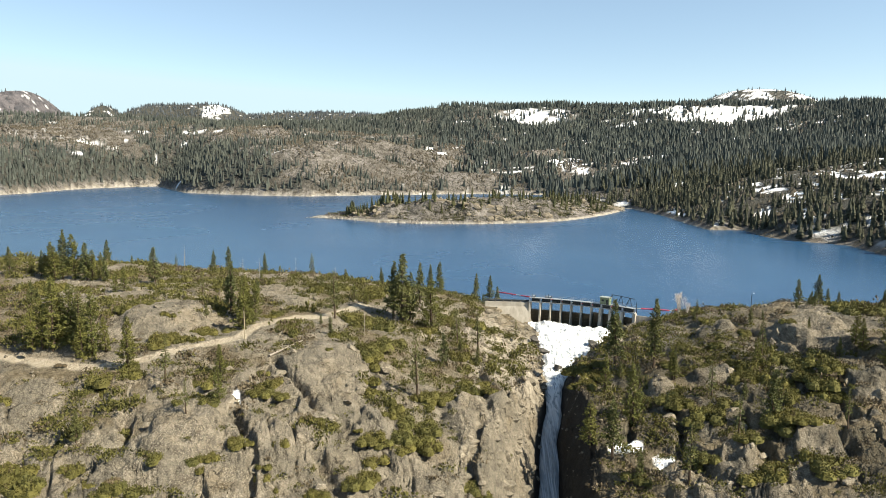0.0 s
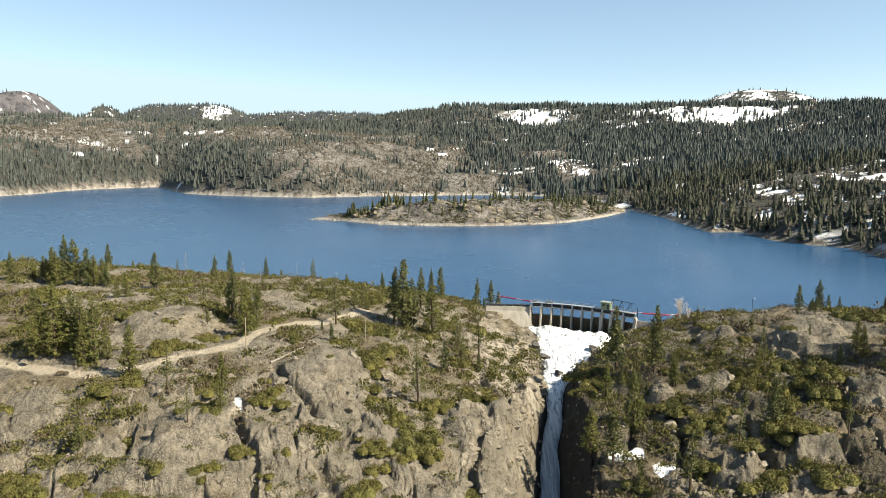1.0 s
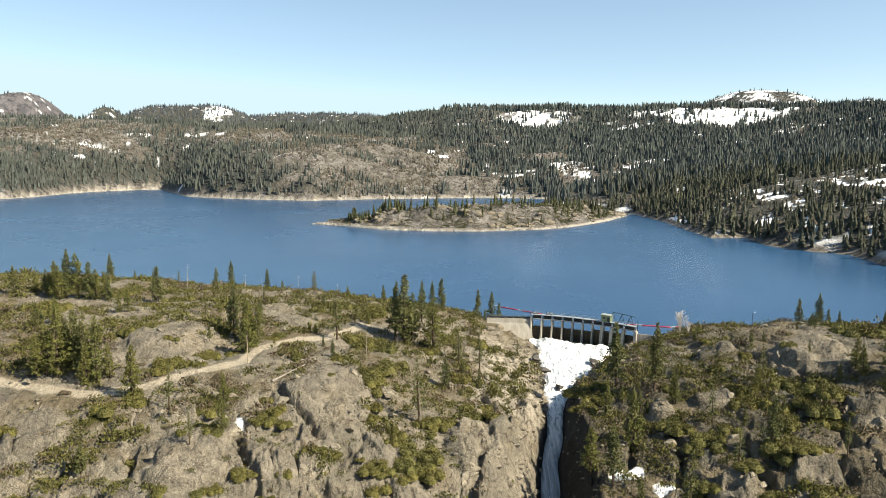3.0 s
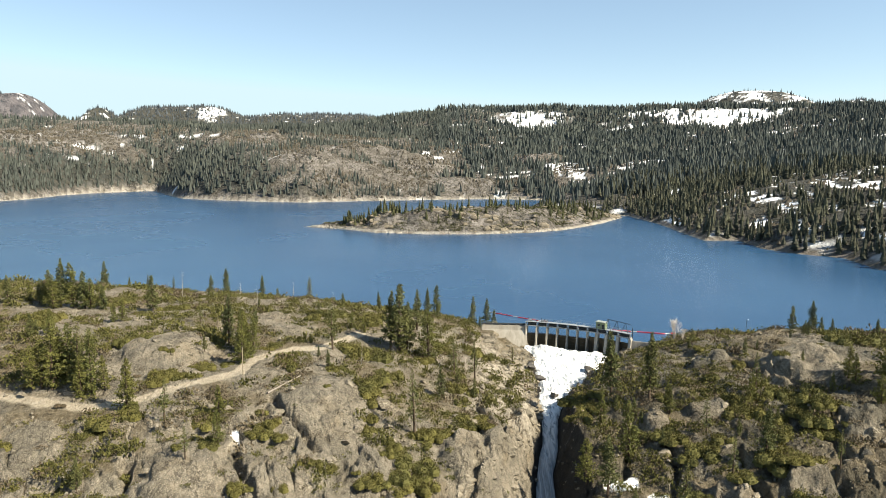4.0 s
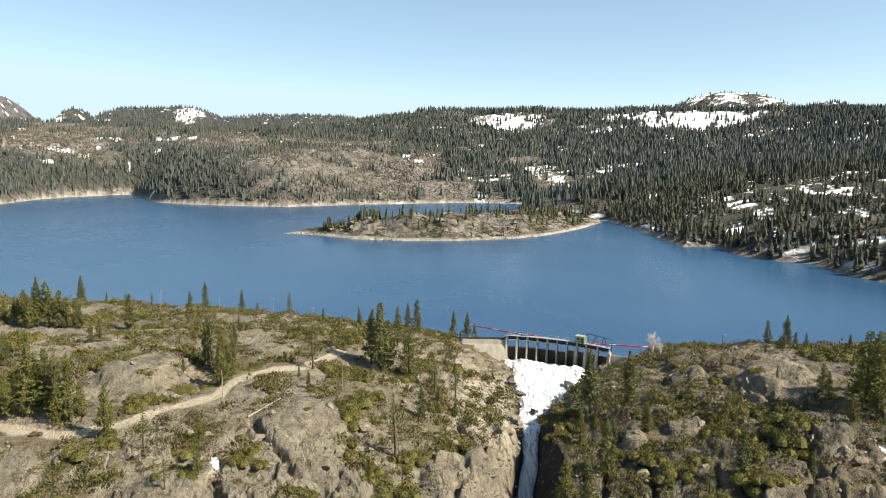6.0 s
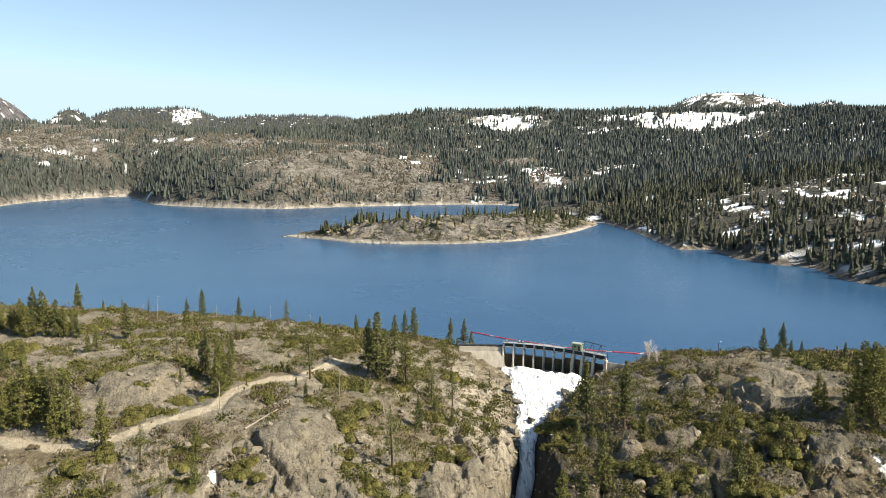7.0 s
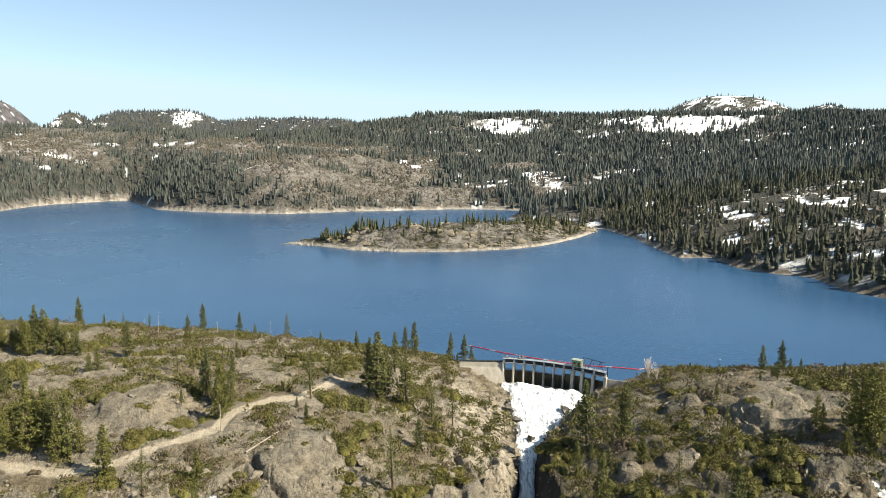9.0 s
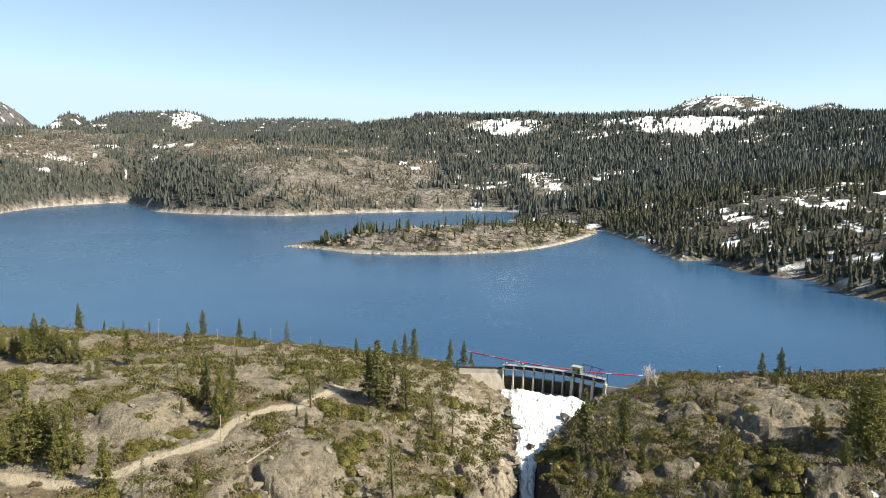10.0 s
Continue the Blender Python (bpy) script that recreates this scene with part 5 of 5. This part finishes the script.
def build_ground_brush():
    """Low brush all over the banks, too much to count."""
    rng = np.random.default_rng(33)
    for name, material, label, count, seed, lo, hi, leaves in (("brush", BRUSH, "low olive-green brush across the granite banks", 5400, 301, -0.10, 0.05, 84), ("dry_brush", DRY_BRUSH, "low grey-brown dry brush and grass", 2200, 302, -0.10, 0.25, 60)):
        x, y = scattered(rng, count * 4, -235, 205, 118, 345)
        gx, gz, gw = gorge_at(y)
        right = step(20, 60, x)
        knoll = np.exp(-((x - 116) / 19) ** 2 - ((y - 223) / 15) ** 2)
        thick = step(lo, hi, fbm(x, y, 16, 4, seed) - 0.07 * (1 - right) + 0.07 * step(195, 225, y) * (1 - right) - 0.9 * knoll + (0.13 * right if name == "brush" else 0.30 * right)) + 0.06
        thick = thick + 0.45 * np.exp(-((x + 4) / 24) ** 2 - ((y - 228) / 26) ** 2) + 0.4 * np.exp(-((x + 66) / 16) ** 2 - ((y - 165) / 12) ** 2)
        thick = thick * (1 - 0.75 * np.exp(-((x - 96) / 34) ** 2 - ((y - 246) / 13) ** 2))
        keep = (rng.random(len(x)) < thick) & (np.abs(x - gx) > gw + 2) & (inside_distance(LAKE, x, y) < -1) & (line_distance(TRACK, x, y) > 4.5) & (np.abs(x / np.maximum(y, 1)) < 0.75)
        keep &= ~((x > 12) & (x < 88) & (y > 266)) & (rng.random(len(x)) > 0.92 * swells(DOMES, x, y, 0.5, 711)[1])
        x, y = x[keep][:count], y[keep][:count]
        z = relief(x, y)
        slope = np.hypot(relief(x + 0.7, y) - z, relief(x, y + 0.7) - z) / 0.7
        ok = slope < 1.0
        x, y, z = x[ok], y[ok], z[ok]
        r = rng.uniform(0.8, 2.8, len(x)) * (0.8 + 0.8 * rng.random(len(x)) ** 3)
        pats = [shrub_mesh(seed * 3 + k, leaves, material, 0.52, 0.18) for k in range(4)]
        v, f = merged(pats, rng, x, y, z - 0.05, r, r * rng.uniform(0.9, 1.6, len(x)))
        tagged(new(name, mesh_from(name, v, f, material)), label, "brush", kind="stuff")


build_ground_brush()


# ---------------------------------------------------------------- rocks
def rock_mesh(seed):
    rng = random.Random(seed)
    bm = bmesh.new()
    bmesh.ops.create_icosphere(bm, subdivisions=2, radius=1.0)
    cuts = [(Vector((rng.gauss(0, 1), rng.gauss(0, 1), rng.gauss(0, 1))).normalized(), rng.uniform(0.42, 0.8)) for _ in range(11)]
    for v in bm.verts:
        for n, d in cuts:
            over = v.co.dot(n) - d
            if over > 0:
                v.co -= n * over
        v.co += Vector((rng.gauss(0, 0.012), rng.gauss(0, 0.012), rng.gauss(0, 0.012)))
    return bm


def build_boulders():
    rng = random.Random(41)
    meshes = [mesh_of("boulder", rock_mesh(400 + k), BOULDER) for k in range(7)]
    wet = [mesh_of("boulder", rock_mesh(420 + k), WET_ROCK) for k in range(2)]
    special = [(34.6, 257.6, 2.5), (32.0, 262.5, 2.2), (38.2, 244.5, 2.0), (54.0, 264.5, 2.4), (-18.5, 193.5, 2.3), (-43.5, 190, 1.2), (60, 248, 2.4), (56.5, 242, 2.2), (-52, 165, 2.4), (7.5, 199, 1.8)]
    spots = special + [None] * 285
    for k, spot in enumerate(spots):
        while spot is None:
            x, y = rng.uniform(-130, 130), rng.uniform(135, 260)
            gx, gz, gw = gorge_at(np.array([y]))
            talus = 3 < gx[0] - x < 26 and 205 < y < 262 and rng.random() < 0.35
            if (talus or rng.random() < (0.15 if x > gx[0] + 12 else 0.12)) and abs(x - gx[0]) > gw[0] + 1.5 and not 0 < x - gx[0] < gw[0] + 13 and not (20 < x < 85 and y > 255):
                spot = (x, y, rng.uniform(0.35, 1.0) ** 1.5 * (0.9 if x > gx[0] else 2.0 if talus or y < 190 else 1.5))
        spots[k] = spot
    for k, ((x, y, r), floor) in enumerate(zip(spots, ground_heights(spots))):
        rock = new("boulder", wet[k % 2] if k < 4 else meshes[k % 7])
        rock.matrix_basis = pose(x, y, floor + 0.12 * r + (1.5 if k < 4 else 0), rng.uniform(-25, 25), rng.uniform(-25, 25), rng.uniform(0, 360)) @ Matrix.Diagonal((r * rng.uniform(0.9, 1.5), r, r * rng.uniform(0.55, 0.9), 1))
        tagged(rock, "wet dark granite boulder amid white water" if k < 4 else "weathered grey granite boulder on the slope", "boulder", "boulders in the cascade" if k < 4 else "granite boulders")
    # smaller stones
    nrng = np.random.default_rng(43)
    pats = []
    for k in range(5):
        bm = bmesh.new()
        bmesh.ops.create_icosphere(bm, subdivisions=1, radius=1.0)
        bmesh.ops.triangulate(bm, faces=bm.faces)
        pats.append((np.array([tuple(v.co * nrng.uniform(0.6, 1.15)) for v in bm.verts]), np.array([[v.index for v in f.verts] for f in bm.faces])))
        bm.free()
    x, y = scattered(nrng, 16000, -200, 190, 120, 340)
    gx, gz, gw = gorge_at(y)
    keep = (nrng.random(len(x)) < step(0.0, 0.3, fbm(x, y, 20, 3, 501)) + 0.8 * step(30, 8, np.abs(gx - x - 14)) * step(262, 240, y) * step(195, 210, y)) & (np.abs(x - gx) > gw + 1) & (inside_distance(LAKE, x, y) < -1) & (np.abs(x / y) < 0.72) & (line_distance(TRACK, x, y) > 2)
    keep &= ~((x > 14) & (x < 86) & (y > 266))
    x, y = x[keep][:3000], y[keep][:3000]
    r = 0.16 + 0.55 * nrng.random(len(x)) ** 2.5
    v, f = merged(pats, nrng, x, y, relief(x, y) + 0.1 * r, r, r * nrng.uniform(0.5, 0.9, len(x)))
    tagged(new("loose_stones", mesh_from("loose_stones", v, f, BOULDER)), "loose grey granite stones scattered over the banks", "stones", kind="stuff")


build_boulders()


def build_outcrops():
    """Angular granite knobs that stand out of the cliffs, banks and island; they cannot be told apart one by one."""
    nrng = np.random.default_rng(47)
    pats = []
    for k in range(9):
        rng = random.Random(450 + k)
        bm = bmesh.new()
        bmesh.ops.create_icosphere(bm, subdivisions=2, radius=1.0)
        cuts = [(Vector((rng.gauss(0, 1), rng.gauss(0, 1), rng.gauss(0.3, 1))).normalized(), rng.uniform(0.42, 0.8)) for _ in range(11)]
        for w in bm.verts:
            for n, d in cuts:
                w.co -= n * max(0.0, w.co.dot(n) - d)
        pats.append((np.array([(w.co.x * 1.5, w.co.y * 0.85, w.co.z) for w in bm.verts]), np.array([[w.index for w in f.verts] for f in bm.faces])))
        bm.free()

    def lay(name, label, x, y, r, lift):
        v, f = merged(pats, nrng, x, y, relief(x, y) + lift * r, r * nrng.uniform(0.8, 1.5, len(x)), r * nrng.uniform(0.55, 1.2, len(x)), 1.0)
        tagged(new(name, mesh_from(name, v, f, BOULDER)), label, "rocks", kind="stuff")

    x, y = scattered(nrng, 26000, -190, 180, 118, 300)
    gx, gz, gw = gorge_at(y)
    off = np.abs(x - gx) - gw
    z = relief(x, y)
    slope = np.hypot(relief(x + 1.2, y) - z, relief(x, y + 1.2) - z) / 1.2
    want = 0.30 * step(0.9, 1.8, slope) + 0.12 * step(0.12, 0.3, fbm(x, y, 30, 4, 511)) * (x > gx) + 0.16 * step(26, 8, off) * (x < gx) * step(262, 245, y) * step(150, 180, y)
    keep = (nrng.random(len(x)) < want) & (off > 0.4) & ((x < gx) | (off > 14)) & (np.abs(x / y) < 0.70) & (line_distance(TRACK, x, y) > 7) & (inside_distance(LAKE, x, y) < -4)
    keep &= ~((x > 12) & (x < 88) & (y > 264))
    heap = (x > gx - gw - 22) & (x < gx - gw - 0.5) & (y > 225) & (y < 291) & (inside_distance(LAKE, x, y) < -9) & (nrng.random(len(x)) < 0.5)
    keep |= heap
    x, y, slope = x[keep][:1100], y[keep][:1100], slope[keep][:1100]
    r = 0.5 + 1.5 * nrng.random(len(x)) ** 2.2
    lay("granite_outcrops", "jagged grey granite knobs standing out of the banks", x, y, r, -0.40)
    x, y = scattered(nrng, 2600, -165, 225, 700, 950)
    keep = (inside_distance(ISLE, x, y) > 4) & (nrng.random(2600) < step(-0.1, 0.3, fbm(x, y, 45, 3, 521)) + 0.1)
    x, y = x[keep][:650], y[keep][:650]
    lay("island_outcrops", "grey granite knobs on the lake island", x, y, 1.2 + 3.4 * nrng.random(len(x)) ** 2, -0.1)


build_outcrops()


# ---------------------------------------------------------------- poles and a fallen log
def build_poles():
    wood = plain_material("weathered_pole_wood", (0.25, 0.20, 0.14), (0.40, 0.34, 0.25), 1.5, 0.9, streaks=True)
    x, y = -60.0, 199.5
    z = ground_z(x, y)
    pole = tagged(new("utility_pole"), "plain weathered wooden pole beside the dirt track", "pole")
    part("shaft", rod(bmesh.new(), (x, y, z - 0.8), (x, y, z + 9.6), 0.16, 0.11, 9), wood, pole)
    part("cap", rod(bmesh.new(), (x, y, z + 9.6), (x, y, z + 9.72), 0.14, 0.05, 9), STEEL, pole)
    x, y = 113.2, 263.0
    z = ground_z(x, y)
    lamp = tagged(new("light_pole"), "dark steel light pole on the granite crest", "light pole")
    part("shaft", rod(bmesh.new(), (x, y, z - 0.5), (x, y, z + 6.6), 0.13, 0.10, 8), DARK_STEEL, lamp)
    part("arm", rod(bmesh.new(), (x, y, z + 6.4), (x + 0.5, y - 0.3, z + 6.9), 0.05, 0.05, 6), DARK_STEEL, lamp)
    part("lamp_head", box(bmesh.new(), (0.55, 0.3, 0.18), (x + 0.6, y - 0.36, z + 6.92), bevel=0.04), WHITE_FLOAT, lamp, "pale lamp head")
    a, b = (-50.1, 188.6), (-43.4, 200.6)
    log = tagged(new("fallen_log"), "long bleached fallen log lying on bare granite", "log")
    za, zb = ground_z(*a), ground_z(*b)
    mid = ((a[0] + b[0]) / 2, (a[1] + b[1]) / 2)
    lift = max(0.0, ground_z(*mid) - (za + zb) / 2)
    part("trunk", rod(bmesh.new(), (*a, za + 0.25 + lift), (*b, zb + 0.25 + lift), 0.30, 0.17, 8), DEAD_WOOD, log)
    part("branch", rod(bmesh.new(), (mid[0], mid[1], (za + zb) / 2 + 0.3 + lift), (mid[0] + 1.0, mid[1] - 0.2, (za + zb) / 2 + 0.9 + lift), 0.07, 0.02, 5), DEAD_WOOD, log)


build_poles()


# ---------------------------------------------------------------- woods beyond the lake
def cone_tree(seed, tiers, sides, width=0.19, bare=0.06):
    """A small conifer of stacked ragged cones, one metre high."""
    rng = np.random.default_rng(seed)
    verts, faces = [], []
    for k in range(tiers):
        z0, z1 = bare + (1 - bare) * k / tiers * 0.92, bare + (1 - bare) * min(1.0, (k + 1.75) / tiers)
        r = width * (1 - 0.86 * k / tiers) ** 0.9
        n = len(verts)
        for j in range(sides):
            a = 2 * math.pi * (j + rng.uniform(-0.3, 0.3)) / sides
            q = r * rng.uniform(0.6, 1.25)
            verts.append((q * math.cos(a), q * math.sin(a), z0 + rng.uniform(-0.05, 0.04)))
        verts.append((rng.normal() * 0.01, rng.normal() * 0.01, z1))
        faces += [(n + j, n + (j + 1) % sides, n + sides) for j in range(sides)]
    if bare:
        n = len(verts)
        verts += [(0.012, 0, -0.05), (-0.006, 0.01, -0.05), (-0.006, -0.01, -0.05), (0, 0, 0.4)]
        faces += [(n, n + 1, n + 3), (n + 1, n + 2, n + 3), (n + 2, n, n + 3)]
    return np.array(verts), np.array(faces)


def build_woods():
    rng = np.random.default_rng(55)
    fine = [cone_tree(600 + k, 6, 8, 0.16 + 0.02 * (k % 3)) for k in range(5)]
    distant = [cone_tree(660 + k, 1, 5, 0.19 + 0.03 * (k % 3), 0.0) for k in range(5)]
    coarse = [cone_tree(620 + k, 2, 6, 0.16 + 0.02 * (k % 3), 0.0) for k in range(5)]

    def field(name, label, count, r0, r1, a0, a1, pats, height, material, power=2.0, floor=0.0):
        r = (rng.uniform(r0 ** power, r1 ** power, count)) ** (1 / power)
        a = np.radians(rng.uniform(a0, a1, count))
        x, y = r * np.sin(a), r * np.cos(a)
        out = -inside_distance(LAKE, x, y)
        keep = (out > np.where(x > 150, 2.5, 8)) & (inside_distance(ISLE, x, y) < 0) & (y > 395)
        x, y, out = x[keep], y[keep], out[keep]
        thick = wooded(x, y, out) ** 1.4
        z = relief(x, y)
        thick = thick * (1 - 0.93 * snow_cover(x, y, z)) + floor
        keep = (rng.random(len(x)) < thick) & ~((np.hypot((x - 1720) / 420, (y - 4000) / 600) < 1) & (rng.random(len(x)) < 0.66))
        keep &= ~((x < -2040) & (y > 3000) & (rng.random(len(x)) < 0.9))
        x, y, z = x[keep], y[keep], z[keep]
        h = height * rng.uniform(0.4, 1.3, len(x)) * (0.72 + 0.28 * step(0.2, 0.8, wooded(x, y, out[keep])))
        v, f = merged(pats, rng, x, y, z - 0.3, h * rng.uniform(0.8, 1.25, len(x)), h)
        tagged(new(name, mesh_from(name, v, f, material)), label, "woods", kind="stuff")
        return len(x)

    field("shore_woods", "dark conifer woods on the far lake shore", 8000, 430, 1180, 12, 37, fine, 14, SHORE_WOODS)
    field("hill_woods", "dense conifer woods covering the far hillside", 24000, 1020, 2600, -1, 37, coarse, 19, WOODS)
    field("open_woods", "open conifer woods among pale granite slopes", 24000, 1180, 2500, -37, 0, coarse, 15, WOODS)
    field("ridge_woods", "haze-tinted blue-green conifer woods on the far ridges", 30000, 2600, 4900, -37, 37, distant, 18, FAR_WOODS, floor=0.6)


build_woods()


def build_far_brush():
    rng = np.random.default_rng(57)
    count = 90000
    r = np.sqrt(rng.uniform(430 ** 2, 2300 ** 2, count))
    a = np.radians(rng.uniform(-37, 37, count))
    x, y = r * np.sin(a), r * np.cos(a)
    out = -inside_distance(LAKE, x, y)
    keep = (out > 5) & (inside_distance(ISLE, x, y) < 0) & (y > 395) & (rng.random(count) < (0.7 + 0.3 * (y > 1100)) * (0.15 + step(-0.1, 0.25, fbm(x, y, 70, 4, 671)))) & (wooded(x, y, out) < 0.75)
    x, y = x[keep][:15000], y[keep][:15000]
    pats = [cone_tree(680 + k, 1, 6, 0.75, 0.0) for k in range(4)]
    h = rng.uniform(1.6, 5.0, len(x))
    v, f = merged(pats, rng, x, y, relief(x, y) - 0.2, h, h)
    tagged(new("far_brush", mesh_from("far_brush", v, f, FAR_BRUSH)), "grey-brown brush dotted over the far granite slopes", "brush", kind="stuff")


build_far_brush()


def build_island_trees():
    rng = random.Random(61)
    models = []
    for k in range(3):
        v, f = cone_tree(640 + k, 7, 9, 0.17)
        tree = tagged(new("island_pine"), "green pine on the rocky lake island", "tree", "pines on the island")
        part("crown", mesh_from("crown", v, f, ISLAND_NEEDLES), None, tree)
        part("trunk", rod(bmesh.new(), (0, 0, -0.05), (0, 0, 0.6), 0.016, 0.008, 5), BARK, tree)
        models.append((tree, 1.0))
    spots = []
    clumps = [(-78, 765, 12), (-60, 775, 12), (30, 800, 35), (120, 830, 30), (150, 865, 30), (-20, 770, 25), (80, 790, 35), (-105, 768, 8), (165, 880, 22)]
    while len(spots) < 215:
        cx, cy, s = clumps[rng.randrange(len(clumps))]
        x, y = rng.gauss(cx, s), rng.gauss(cy, s)
        if inside_distance(ISLE, np.array([x]), np.array([y]))[0] > 9:
            spots.append((x, y, rng.uniform(5, 15)))
    spots[:3] = [(-92, 765, 15), (-70, 770, 16), (-64, 772, 15)]
    plant(models, spots, rng)
    nrng = np.random.default_rng(63)
    x, y = scattered(nrng, 11000, -165, 225, 700, 950)
    keep = (inside_distance(ISLE, x, y) > 7) & (nrng.random(11000) < step(-0.1, 0.3, fbm(x, y, 30, 3, 651)) + 0.1)
    x, y = x[keep][:2900], y[keep][:2900]
    r = nrng.uniform(1.2, 3.2, len(x))
    v, f = merged([shrub_mesh(661 + k, 26, BRUSH, 0.6) for k in range(3)], nrng, x, y, relief(x, y) - 0.1, r * 1.3, r)
    tagged(new("island_brush", mesh_from("island_brush", v, f, ISLAND_NEEDLES)), "low dark olive brush on the rocky island", "brush", kind="stuff")


build_island_trees()
